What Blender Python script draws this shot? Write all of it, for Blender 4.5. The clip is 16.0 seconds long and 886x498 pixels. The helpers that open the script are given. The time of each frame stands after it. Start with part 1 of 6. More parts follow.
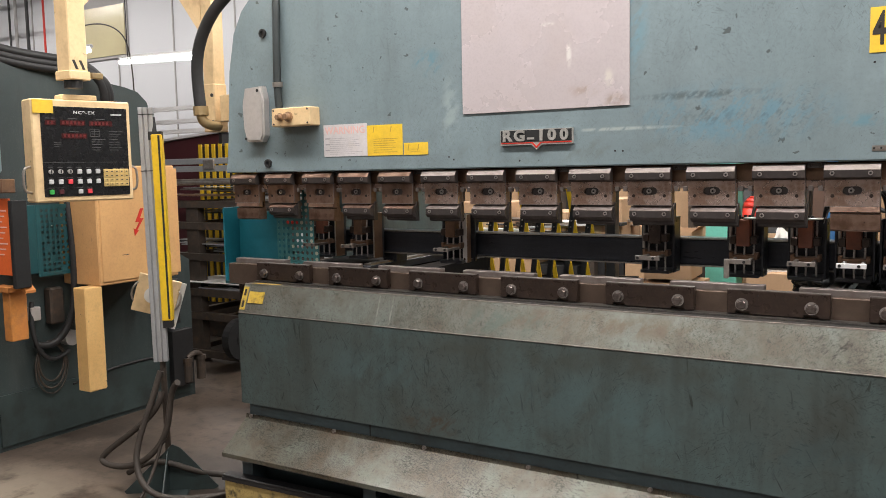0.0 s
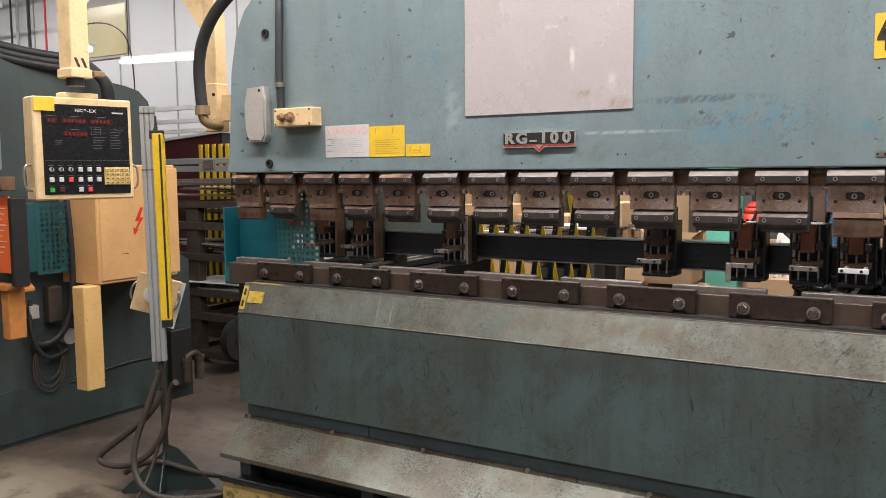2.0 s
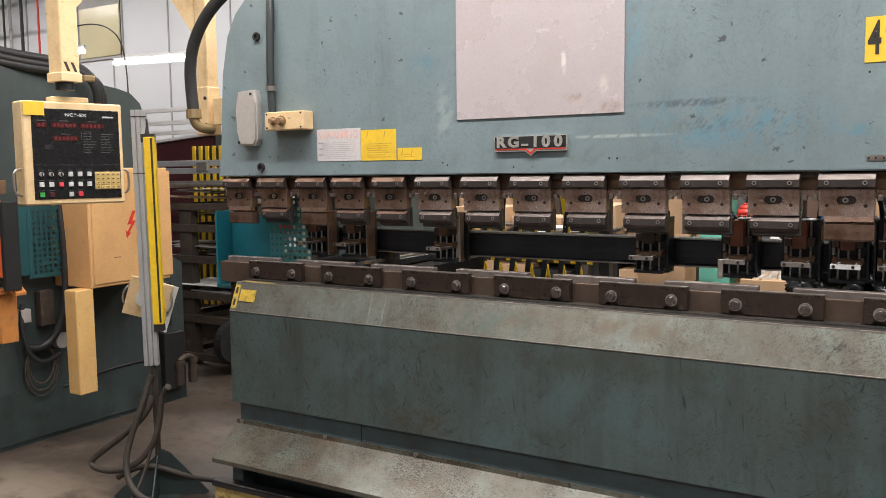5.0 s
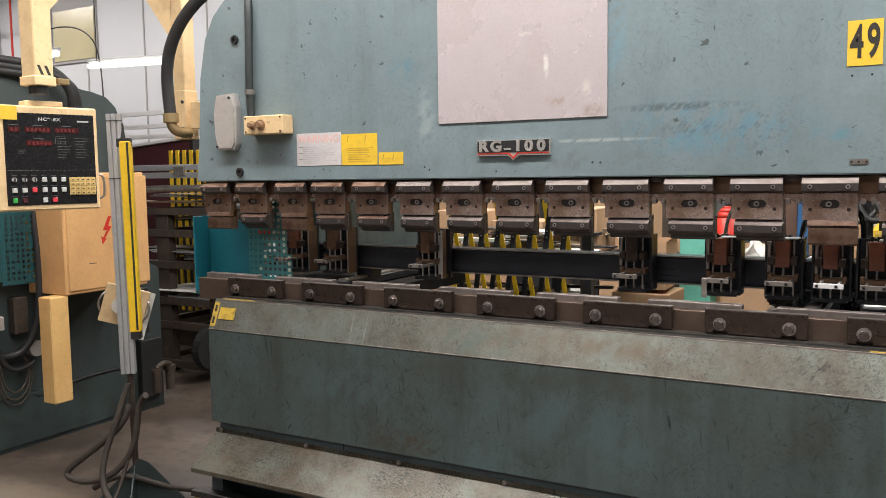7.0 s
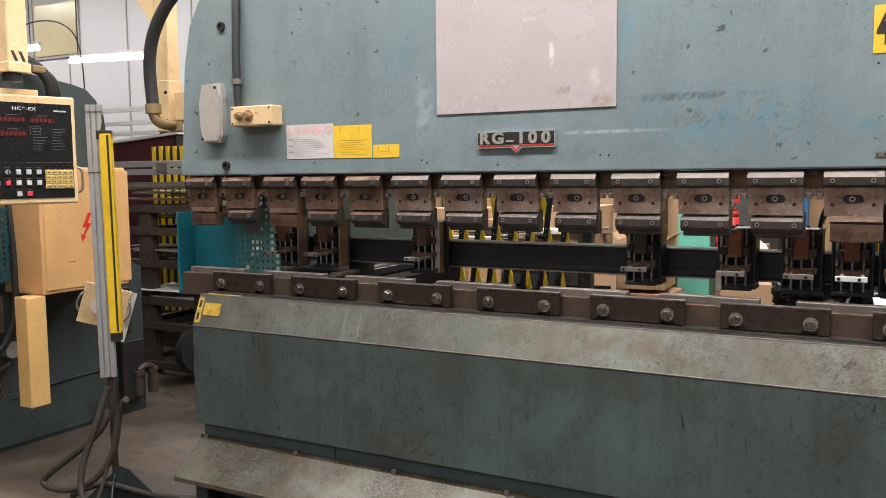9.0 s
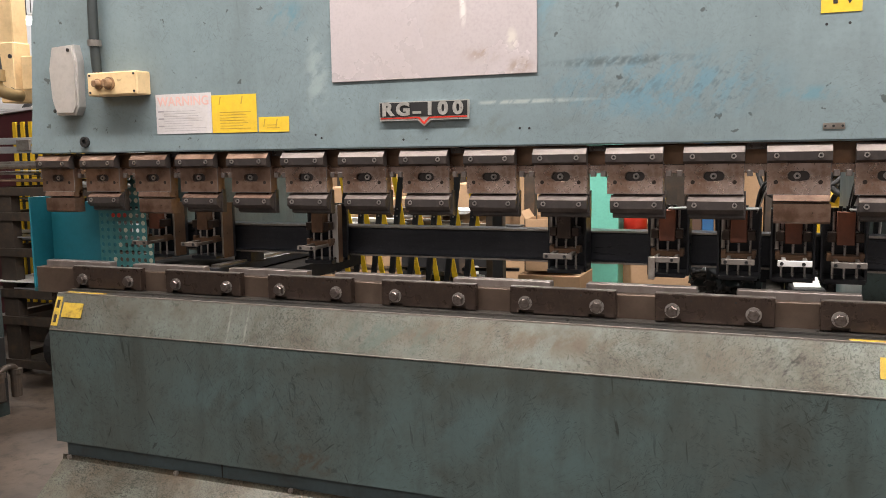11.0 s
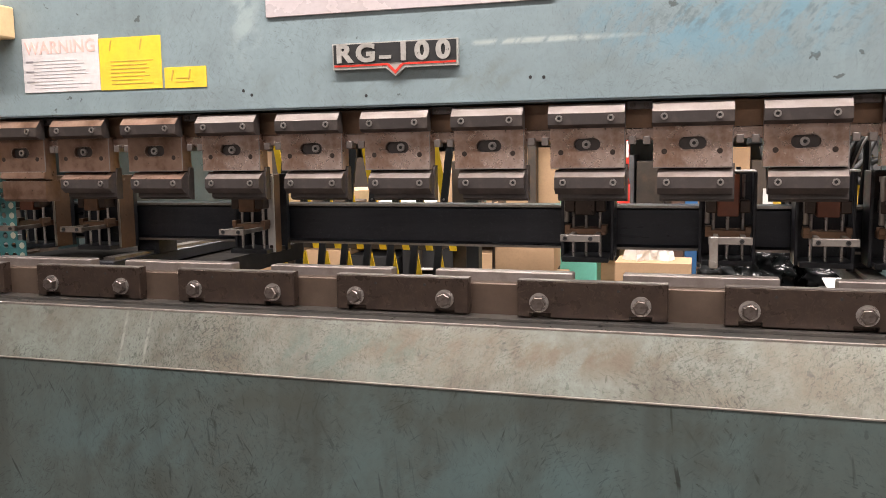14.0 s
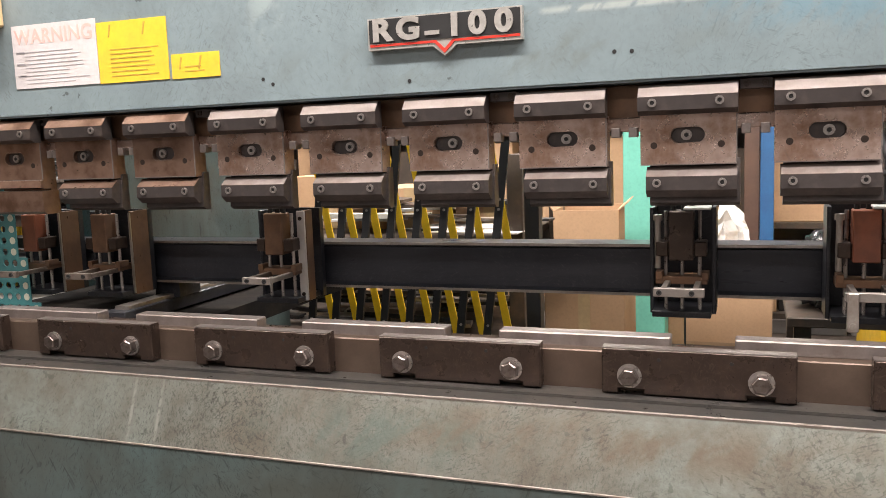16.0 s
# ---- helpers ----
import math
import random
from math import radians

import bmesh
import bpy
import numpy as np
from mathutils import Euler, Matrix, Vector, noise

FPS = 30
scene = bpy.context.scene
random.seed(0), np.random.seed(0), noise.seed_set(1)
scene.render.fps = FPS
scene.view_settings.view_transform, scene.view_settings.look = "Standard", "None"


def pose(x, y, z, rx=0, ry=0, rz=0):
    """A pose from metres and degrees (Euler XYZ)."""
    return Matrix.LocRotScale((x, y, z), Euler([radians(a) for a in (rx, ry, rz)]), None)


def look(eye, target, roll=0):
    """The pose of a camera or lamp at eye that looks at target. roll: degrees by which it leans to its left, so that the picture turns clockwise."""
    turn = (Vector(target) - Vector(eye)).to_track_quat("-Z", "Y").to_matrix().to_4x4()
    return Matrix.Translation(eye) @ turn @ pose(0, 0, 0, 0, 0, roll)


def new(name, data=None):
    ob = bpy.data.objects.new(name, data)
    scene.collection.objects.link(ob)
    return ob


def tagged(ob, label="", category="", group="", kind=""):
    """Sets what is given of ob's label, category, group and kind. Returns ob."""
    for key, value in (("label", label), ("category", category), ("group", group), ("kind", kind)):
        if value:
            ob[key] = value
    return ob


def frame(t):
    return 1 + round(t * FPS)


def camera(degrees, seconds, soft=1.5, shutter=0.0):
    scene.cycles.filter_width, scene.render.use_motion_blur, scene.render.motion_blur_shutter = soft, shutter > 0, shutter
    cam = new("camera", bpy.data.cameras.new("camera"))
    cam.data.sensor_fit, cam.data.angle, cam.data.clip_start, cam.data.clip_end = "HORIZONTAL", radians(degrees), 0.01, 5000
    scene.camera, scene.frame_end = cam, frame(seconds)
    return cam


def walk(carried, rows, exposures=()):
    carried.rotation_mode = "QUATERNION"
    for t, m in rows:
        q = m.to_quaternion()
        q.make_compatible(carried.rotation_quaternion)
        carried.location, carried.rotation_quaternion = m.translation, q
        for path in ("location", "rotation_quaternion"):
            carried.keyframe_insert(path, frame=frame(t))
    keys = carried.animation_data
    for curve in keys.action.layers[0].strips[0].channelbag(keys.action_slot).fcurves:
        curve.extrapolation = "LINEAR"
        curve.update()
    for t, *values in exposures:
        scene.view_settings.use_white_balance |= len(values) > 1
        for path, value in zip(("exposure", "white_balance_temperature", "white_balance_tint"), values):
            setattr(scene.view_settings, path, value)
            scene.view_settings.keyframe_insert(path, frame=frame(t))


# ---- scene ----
cam = camera(55.7, 16.0, soft=0.8)
PATH = [
    (0, (1.258, -2.697, 1.584), (0.217, -0.999, 1.394), -1.1),
    (0.5, (1.255, -2.7, 1.593), (0.217, -1.002, 1.398), -1.2),
    (1, (1.25, -2.7, 1.588), (0.217, -0.997, 1.398), -0.9),
    (1.5, (1.25, -2.697, 1.589), (0.214, -0.997, 1.4), -0.6),
    (2, (1.247, -2.695, 1.58), (0.209, -0.996, 1.397), -0.5),
    (2.5, (1.245, -2.688, 1.575), (0.208, -0.988, 1.396), -0.4),
    (3, (1.247, -2.683, 1.594), (0.206, -0.986, 1.403), -0.6),
    (3.5, (1.251, -2.68, 1.591), (0.21, -0.983, 1.403), -0.6),
    (4, (1.256, -2.68, 1.595), (0.216, -0.982, 1.407), -0.6),
    (6.5, (1.236, -2.678, 1.596), (0.239, -0.953, 1.419), -0.8),
    (7, (1.227, -2.66, 1.6), (0.241, -0.929, 1.423), -0.8),
    (7.5, (1.224, -2.639, 1.593), (0.241, -0.906, 1.42), -0.7),
    (8, (1.202, -2.622, 1.588), (0.23, -0.882, 1.417), -0.6),
    (10.3, (0.974, -2.414, 1.567), (0.131, -0.613, 1.355), -0.6),
    (10.5, (0.957, -2.388, 1.57), (0.162, -0.566, 1.349), -0.7),
    (11, (0.941, -2.26, 1.577), (0.213, -0.412, 1.342), -0.9),
    (11.5, (0.909, -2.14, 1.567), (0.21, -0.281, 1.335), -0.7),
    (12, (0.884, -2.031, 1.543), (0.208, -0.163, 1.315), -0.5),
    (12.5, (0.859, -1.941, 1.524), (0.2, -0.069, 1.275), -0.6),
    (13, (0.807, -1.844, 1.488), (0.157, 0.031, 1.245), -0.2),
    (13.5, (0.688, -1.768, 1.473), (0.072, 0.123, 1.26), -0.0),
    (14, (0.618, -1.681, 1.491), (0.032, 0.216, 1.258), -0.8),
    (14.5, (0.59, -1.611, 1.493), (0.023, 0.29, 1.242), -1.3),
    (15, (0.567, -1.536, 1.474), (0.014, 0.37, 1.229), -1.4),
    (15.5, (0.538, -1.446, 1.482), (-0.043, 0.453, 1.245), -1.6),
    (16, (0.496, -1.379, 1.501), (-0.195, 0.48, 1.249), -2.1),
]
walk(cam, [(t, look(e, a, r)) for t, e, a, r in PATH],
     [(0, -0.18, 6420, 10), (8, -0.17, 6420, 10), (11, 0.01, 6600, 11), (12.5, 0.29, 6750, 14), (14, 0.42, 6650, 14), (16, 0.46, 6700, 14)])

# ---- light ----
world = bpy.data.worlds.new("hall")
world.use_nodes = True
scene.world = world
world.node_tree.nodes["Background"].inputs[0].default_value = (0.8, 0.9, 1.0, 1)
world.node_tree.nodes["Background"].inputs[1].default_value = 0.05
scene.view_settings.exposure = 0.0
# Unseen rows; those with y above zero are added to brighten the background.
TUBE_ROWS = [(-2.4, -1.2, 4.1, 100), (0.1, -1.2, 4.1, 125), (2.8, -1.2, 4.1, 150), (-1.6, -4.6, 4.1, 45), (2.0, -4.6, 4.1, 60), (-5.6, -2.6, 4.1, 30),
             (-4.2, 4.2, 4.1, 95), (-0.6, 1.9, 4.1, 104), (-0.3, 0.45, 4.1, 75), (2.2, 2.6, 4.1, 78), (-0.4, 4.8, 4.1, 110), (-8.0, 4.6, 5.3, 135), (-11.6, 4.6, 5.3, 120), (-14.4, 4.4, 5.3, 110)]


def tube_lights():
    for x, y, z, watts in TUBE_ROWS:
        d = bpy.data.lights.new("tube_light", "AREA")
        d.shape, d.size, d.size_y = "RECTANGLE", 2.4, 0.22
        d.energy, d.color = watts, (1.0, 0.94, 0.89)
        ob = new("tube_light", d)
        ob.matrix_world = pose(x, y, z - 0.06)


tube_lights()

# ---- materials ----
def mat(name, a, b=None, scale=6.0, rough=0.5, metal=0.0, bump=0.1, fine=60.0, spot=None, spot_amount=0.0,
        spot_scale=9.0, scratch=None, scratch_amount=0.0, stretch=(1, 1, 1), vary=0.0, chips=None, chip_amount=0.0, patches=(), worn=0.60, gouges=0.0, runs=0.22):
    """Painted, oily or bare surface: two tones in large patches, fine grain, spots and scratches."""
    m = bpy.data.materials.new(name)
    m.use_nodes = True
    nt = m.node_tree
    n, l = nt.nodes, nt.links
    bs = n["Principled BSDF"]
    bs.inputs["Metallic"].default_value = metal
    co = n.new("ShaderNodeTexCoord")
    mp = n.new("ShaderNodeMapping")
    mp.inputs["Scale"].default_value = stretch
    l.new(co.outputs["Object"], mp.inputs["Vector"])
    b = b or tuple(c * 0.75 for c in a)

    def noise_node(s, detail=5.0, src=mp.outputs["Vector"]):
        t = n.new("ShaderNodeTexNoise")
        t.inputs["Scale"].default_value, t.inputs["Detail"].default_value = s, detail
        t.inputs["Roughness"].default_value = 0.65
        l.new(src, t.inputs["Vector"])
        return t.outputs["Fac"]

    def ramp(src, lo, hi):
        r = n.new("ShaderNodeMapRange")
        r.inputs["From Min"].default_value, r.inputs["From Max"].default_value = lo, hi
        l.new(src, r.inputs["Value"])
        return r.outputs["Result"]

    def blend(fac, c1, c2):
        x = n.new("ShaderNodeMix")
        x.data_type = "RGBA"
        l.new(fac, x.inputs["Factor"])
        for sock, c in ((x.inputs["A"], c1), (x.inputs["B"], c2)):
            if isinstance(c, tuple):
                sock.default_value = (*c, 1)
            else:
                l.new(c, sock)
        return x.outputs["Result"]

    def times(src, k):
        q = n.new("ShaderNodeMath")
        q.operation = "MULTIPLY"
        l.new(src, q.inputs[0])
        if isinstance(k, float):
            q.inputs[1].default_value = k
        else:
            l.new(k, q.inputs[1])
        return q.outputs[0]

    grain = noise_node(fine, 3)
    col = blend(ramp(noise_node(scale), 0.35, 0.68), a, b)
    col = blend(times(ramp(grain, 0.45, 0.8), 0.35), col, tuple(c * 0.6 for c in a))
    if vary:
        oi = n.new("ShaderNodeObjectInfo")
        col = blend(times(oi.outputs["Random"], vary), col, tuple(c * 0.45 for c in a))
    if spot:
        f = ramp(noise_node(spot_scale, 7), 0.50, 0.70)
        col = blend(times(f, spot_amount), col, spot)
    if scratch:
        for turn, seed, k, long in ((0.45, 0.0, 1.0, 30), (-0.6, 3.7, 0.8, 36), (1.15, 8.1, 1.2, 30), (-1.2, 5.3, 0.7, 40), (0.05, 2.2, 1.3, 40)):
            wv = n.new("ShaderNodeMapping")
            wv.vector_type = "TEXTURE"
            wv.inputs["Scale"].default_value = (1 / (240 * k), 1 / (240 * k), 1 / (1.7 * long * k))
            wv.inputs["Rotation"].default_value = (0, turn, 0)
            wv.inputs["Location"].default_value = (seed, seed, seed)
            l.new(co.outputs["Object"], wv.inputs["Vector"])
            f = ramp(noise_node(1.0, 3, wv.outputs["Vector"]), worn, worn + 0.07)
            f = times(f, ramp(noise_node(2.6 + seed * 0.3, 4), 0.46, 0.66))
            col = blend(times(f, scratch_amount), col, scratch)
        rn = n.new("ShaderNodeMapping")
        rn.inputs["Scale"].default_value = (9, 9, 0.8)
        l.new(co.outputs["Object"], rn.inputs["Vector"])
        f = ramp(noise_node(1.0, 4, rn.outputs["Vector"]), 0.5, 0.72)
        col = blend(times(f, runs), col, tuple((c + d) / 2 for c, d in zip(scratch, spot or scratch)))
    if gouges:
        for turn, seed, k in ((0.35, 1.3, 1.0), (-0.5, 6.1, 0.8), (0.9, 9.4, 1.25), (-0.1, 4.4, 0.65)):
            gm = n.new("ShaderNodeMapping")
            gm.vector_type = "TEXTURE"
            gm.inputs["Scale"].default_value = (1 / (95 * k), 1 / (95 * k), 1 / (11 * k))
            gm.inputs["Rotation"].default_value = (0, turn, 0)
            gm.inputs["Location"].default_value = (seed, seed, seed)
            l.new(co.outputs["Object"], gm.inputs["Vector"])
            f = ramp(noise_node(1.0, 2, gm.outputs["Vector"]), 0.665, 0.72)
            f = times(f, ramp(noise_node(3.4 + seed * 0.2, 3), 0.42, 0.58))
            col = blend(times(f, gouges), col, scratch or tuple(c * 0.3 for c in a))
    if chips:
        vo = n.new("ShaderNodeTexVoronoi")
        vo.inputs["Scale"].default_value = 24
        wob = n.new("ShaderNodeTexNoise")
        wob.inputs["Scale"].default_value, wob.inputs["Detail"].default_value = 45, 3
        l.new(mp.outputs["Vector"], wob.inputs["Vector"])
        add = n.new("ShaderNodeVectorMath")
        add.operation = "MULTIPLY_ADD"
        l.new(wob.outputs["Color"], add.inputs[0])
        add.inputs[1].default_value = (0.05, 0.05, 0.05)
        l.new(mp.outputs["Vector"], add.inputs[2])
        l.new(add.outputs["Vector"], vo.inputs["Vector"])
        sep = n.new("ShaderNodeSeparateColor")
        l.new(vo.outputs["Color"], sep.inputs["Color"])
        lim = ramp(sep.outputs["Red"], 0.66, 1.5)
        df = n.new("ShaderNodeMath")
        df.operation = "SUBTRACT"
        l.new(times(lim, 0.62), df.inputs[0])
        l.new(vo.outputs["Distance"], df.inputs[1])
        col = blend(times(ramp(df.outputs[0], 0.0, 0.05), chip_amount), col, chips)
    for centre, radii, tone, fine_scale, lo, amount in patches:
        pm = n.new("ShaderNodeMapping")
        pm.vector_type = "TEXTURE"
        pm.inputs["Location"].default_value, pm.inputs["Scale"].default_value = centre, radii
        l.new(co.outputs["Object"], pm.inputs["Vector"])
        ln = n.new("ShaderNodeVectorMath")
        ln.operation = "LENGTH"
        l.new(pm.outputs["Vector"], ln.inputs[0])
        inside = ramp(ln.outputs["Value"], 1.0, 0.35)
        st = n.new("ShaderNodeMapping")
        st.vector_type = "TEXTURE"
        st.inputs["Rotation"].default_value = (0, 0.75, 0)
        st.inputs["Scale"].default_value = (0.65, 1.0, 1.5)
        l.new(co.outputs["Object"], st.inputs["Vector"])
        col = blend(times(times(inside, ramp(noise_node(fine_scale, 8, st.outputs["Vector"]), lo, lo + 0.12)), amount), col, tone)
    l.new(col, bs.inputs["Base Color"])
    rr = n.new("ShaderNodeMapRange")
    rr.inputs["To Min"].default_value, rr.inputs["To Max"].default_value = max(0.05, rough - 0.12), min(1, rough + 0.15)
    l.new(noise_node(scale * 3), rr.inputs["Value"])
    l.new(rr.outputs["Result"], bs.inputs["Roughness"])
    if bump:
        bp = n.new("ShaderNodeBump")
        bp.inputs["Strength"].default_value, bp.inputs["Distance"].default_value = bump, 0.002
        l.new(grain, bp.inputs["Height"])
        l.new(bp.outputs["Normal"], bs.inputs["Normal"])
    return m


def glow(name, c, s):
    m = bpy.data.materials.new(name)
    m.use_nodes = True
    bs = m.node_tree.nodes["Principled BSDF"]
    bs.inputs["Base Color"].default_value = (*c, 1)
    bs.inputs["Emission Color"].default_value = (*c, 1)
    bs.inputs["Emission Strength"].default_value = s
    return m


GREEN_ARGS = ((0.210, 0.272, 0.294), (0.170, 0.222, 0.240), 1.6, 0.34, 0, 0.05, 90, (0.12, 0.135, 0.14), 0.3, 6, (0.085, 0.105, 0.11), 0.45)
GREEN = mat("worn green-grey enamel", *GREEN_ARGS, worn=0.585, chips=(0.05, 0.06, 0.06), chip_amount=0.8)
BEAMGREEN = mat("worn beam enamel", *GREEN_ARGS, worn=0.58, chips=(0.05, 0.06, 0.06), chip_amount=0.8, gouges=0.22, patches=(
    ((0.66, -0.02, 1.735), (0.36, 0.2, 0.115), (0.115, 0.245, 0.325), 22, 0.455, 0.62), ((0.80, -0.02, 1.72), (0.16, 0.2, 0.10), (0.075, 0.11, 0.13), 70, 0.52, 0.5),
    ((0.60, -0.02, 1.735), (0.10, 0.2, 0.04), (0.075, 0.10, 0.11), 40, 0.47, 0.55), ((0.56, -0.02, 1.80), (0.24, 0.2, 0.016), (0.07, 0.09, 0.10), 46, 0.42, 0.7),
    ((1.02, -0.02, 1.70), (0.10, 0.2, 0.022), (0.10, 0.24, 0.31), 22, 0.44, 0.6),
    ((-0.34, -0.02, 1.80), (0.05, 0.2, 0.14), (0.36, 0.43, 0.43), 20, 0.45, 0.45),
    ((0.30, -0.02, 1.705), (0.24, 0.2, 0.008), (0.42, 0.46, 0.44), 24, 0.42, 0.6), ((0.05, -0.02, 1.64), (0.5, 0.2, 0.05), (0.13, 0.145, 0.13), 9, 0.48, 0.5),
    ((0.36, -0.02, 2.1), (0.05, 0.2, 0.30), (0.15, 0.29, 0.36), 16, 0.48, 0.6),
    ((-0.44, -0.02, 1.98), (0.08, 0.2, 0.06), (0.10, 0.22, 0.28), 20, 0.46, 0.8)))
APRON = mat("rubbed green-grey enamel", (0.077, 0.115, 0.117), (0.066, 0.077, 0.071), 2.2, 0.32, 0, 0.10, 80, (0.048, 0.047, 0.038), 0.5, 8, (0.018, 0.022, 0.021), 0.7, chips=(0.02, 0.022, 0.022), chip_amount=0.4, worn=0.585, gouges=0.8, runs=0.5, patches=(
    ((0.25, -0.172, 0.80), (0.55, 0.2, 0.12), (0.082, 0.135, 0.145), 7, 0.42, 0.4), ((-0.55, -0.172, 0.82), (0.45, 0.2, 0.10), (0.085, 0.135, 0.145), 8, 0.44, 0.35), ((0.95, -0.172, 0.74), (0.3, 0.2, 0.10), (0.055, 0.092, 0.10), 8, 0.44, 0.35),
    ((0.1, -0.172, 0.95), (1.1, 0.2, 0.05), (0.054, 0.060, 0.051), 12, 0.44, 0.5), ((-0.35, -0.172, 0.66), (0.16, 0.2, 0.06), (0.06, 0.04, 0.025), 30, 0.48, 0.7)))
SLOPE = mat("bare rubbed sheet with paint rests", (0.235, 0.262, 0.236), (0.172, 0.156, 0.126), 5.5, 0.33, 0.5, 0.16, 120, (0.125, 0.106, 0.082), 0.6, 16, (0.055, 0.058, 0.050), 0.65, chips=(0.085, 0.095, 0.082), chip_amount=0.5, worn=0.555, gouges=0.5, runs=0.35, patches=(
    ((-0.600, -0.147, 1.055), (0.0048, 0.2, 0.085), (0.40, 0.40, 0.36), 30, 0.38, 0.5), ((-0.538, -0.147, 1.05), (0.0048, 0.2, 0.085), (0.40, 0.40, 0.36), 30, 0.38, 0.5),
    ((0.25, -0.147, 1.07), (0.55, 0.2, 0.05), (0.15, 0.11, 0.075), 9, 0.44, 0.7), ((0.98, -0.147, 1.05), (0.10, 0.2, 0.09), (0.045, 0.045, 0.04), 45, 0.52, 0.85), ((-0.1, -0.147, 1.05), (0.3, 0.2, 0.06), (0.13, 0.165, 0.145), 14, 0.46, 0.7)))
SHELF = mat("foot shelf worn to the metal", (0.128, 0.138, 0.115), (0.090, 0.062, 0.037), 5.5, 0.36, 0.2, 0.3, 60, (0.062, 0.042, 0.026), 0.7, 7, (0.014, 0.014, 0.011), 1.0, chips=(0.03, 0.03, 0.025), chip_amount=0.6, worn=0.525, gouges=0.9)
BASE = mat("blue-grey base paint", (0.076, 0.112, 0.128), (0.056, 0.082, 0.092), 4, 0.5, 0, 0.08, 80, (0.05, 0.05, 0.05), 0.6, 10)
DARKGREEN = mat("dirty dark green paint", (0.040, 0.060, 0.059), (0.025, 0.036, 0.035), 3, 0.5, 0, 0.08, 70, (0.02, 0.02, 0.02), 0.6, 6)
HOLDER = mat("oily browned tool steel", (0.54, 0.42, 0.375), (0.31, 0.19, 0.135), 10, 0.27, 0.8, 0.08, 140, (0.19, 0.092, 0.047), 0.9, 15, vary=0.38, gouges=0.35)
DARKHOLDER = mat("dark brown oiled tool steel", (0.30, 0.20, 0.155), (0.17, 0.095, 0.062), 13, 0.30, 0.75, 0.06, 140, (0.10, 0.055, 0.036), 0.8, 13, vary=0.3)
DUCT = mat("ochre duct paint", (0.78, 0.50, 0.205), (0.70, 0.43, 0.165), 3, 0.42, 0, 0.04, 80, (0.45, 0.27, 0.11), 0.3, 10, chips=(0.15, 0.09, 0.05), chip_amount=0.8)
BAR = mat("blackened steel bar", (0.084, 0.072, 0.070), (0.055, 0.047, 0.046), 12, 0.34, 0.55, 0.06, 160, (0.15, 0.12, 0.105), 0.4, 30, vary=0.3)
GROUND = mat("ground steel edge", (0.285, 0.25, 0.238), (0.19, 0.155, 0.138), 16, 0.38, 0.6, 0.05, 160, (0.11, 0.082, 0.068), 0.5, 22, vary=0.4)
DIERAIL = mat("dull brown rail steel", (0.118, 0.084, 0.064), (0.080, 0.055, 0.042), 9, 0.4, 0.5, 0.1, 120, (0.085, 0.055, 0.04), 0.6, 12)
RUST = mat("brown rusted steel", (0.27, 0.150, 0.085), (0.15, 0.095, 0.068), 11, 0.42, 0.5, 0.12, 120, (0.085, 0.052, 0.038), 0.6, 14, vary=0.3)
CLAMP = mat("dark oiled clamp steel", (0.060, 0.041, 0.033), (0.032, 0.024, 0.021), 9, 0.28, 0.55, 0.08, 120, (0.11, 0.073, 0.054), 0.5, 12, (0.16, 0.12, 0.095), 0.35, vary=0.3)
STEEL = mat("bright worn steel", (0.48, 0.45, 0.42), (0.33, 0.285, 0.25), 20, 0.32, 0.8, 0.05, 160, (0.18, 0.14, 0.11), 0.4, 18)
BOLT = mat("zinc bolt steel", (0.55, 0.52, 0.50), (0.32, 0.28, 0.26), 40, 0.28, 0.85, 0.04, 200, vary=0.3)
HEXSTEEL = mat("oily hexagon bolt steel", (0.24, 0.205, 0.19), (0.13, 0.105, 0.092), 60, 0.30, 0.85, 0.06, 200, (0.08, 0.06, 0.05), 0.6, 60, vary=0.4)
LEDGE = mat("oily dark ledge", (0.075, 0.068, 0.062), (0.045, 0.045, 0.044), 8, 0.30, 0.3, 0.08, 100, (0.12, 0.10, 0.085), 0.5, 14, (0.02, 0.02, 0.02), 0.7)
BLACKSTEEL = mat("black scale steel", (0.022, 0.024, 0.030), (0.036, 0.038, 0.044), 7, 0.32, 0.4, 0.06, 90, (0.07, 0.07, 0.08), 0.3, 10, (0.10, 0.10, 0.11), 0.5, stretch=(0.4, 1, 3))
TABLEBLACK = mat("matt oily black plate", (0.012, 0.011, 0.011), (0.020, 0.017, 0.015), 9, 0.85, 0, 0.08, 90, (0.05, 0.04, 0.03), 0.3, 14)
TABLEBLACK.node_tree.nodes["Principled BSDF"].inputs["Specular IOR Level"].default_value = 0.08
FINGER = mat("dull ground finger steel", (0.30, 0.275, 0.255), (0.20, 0.17, 0.15), 24, 0.36, 0.6, 0.05, 160, (0.15, 0.115, 0.09), 0.5, 22, vary=0.4)
GAUGEBLUE = mat("blue-black rolled steel", (0.034, 0.038, 0.050), (0.050, 0.053, 0.064), 5, 0.30, 0.4, 0.06, 90, (0.085, 0.085, 0.095), 0.35, 7, (0.12, 0.12, 0.13), 0.4, stretch=(0.35, 1, 2.5))
BLACK = mat("black paint", (0.02, 0.02, 0.021), None, 10, 0.45, 0, 0.05)
RUBBER = mat("black rubber", (0.022, 0.022, 0.023), None, 20, 0.55, 0, 0.1, 80)
HOSE = mat("dusty grey-brown hose", (0.058, 0.046, 0.037), (0.036, 0.029, 0.024), 12, 0.6, 0, 0.15, 80)
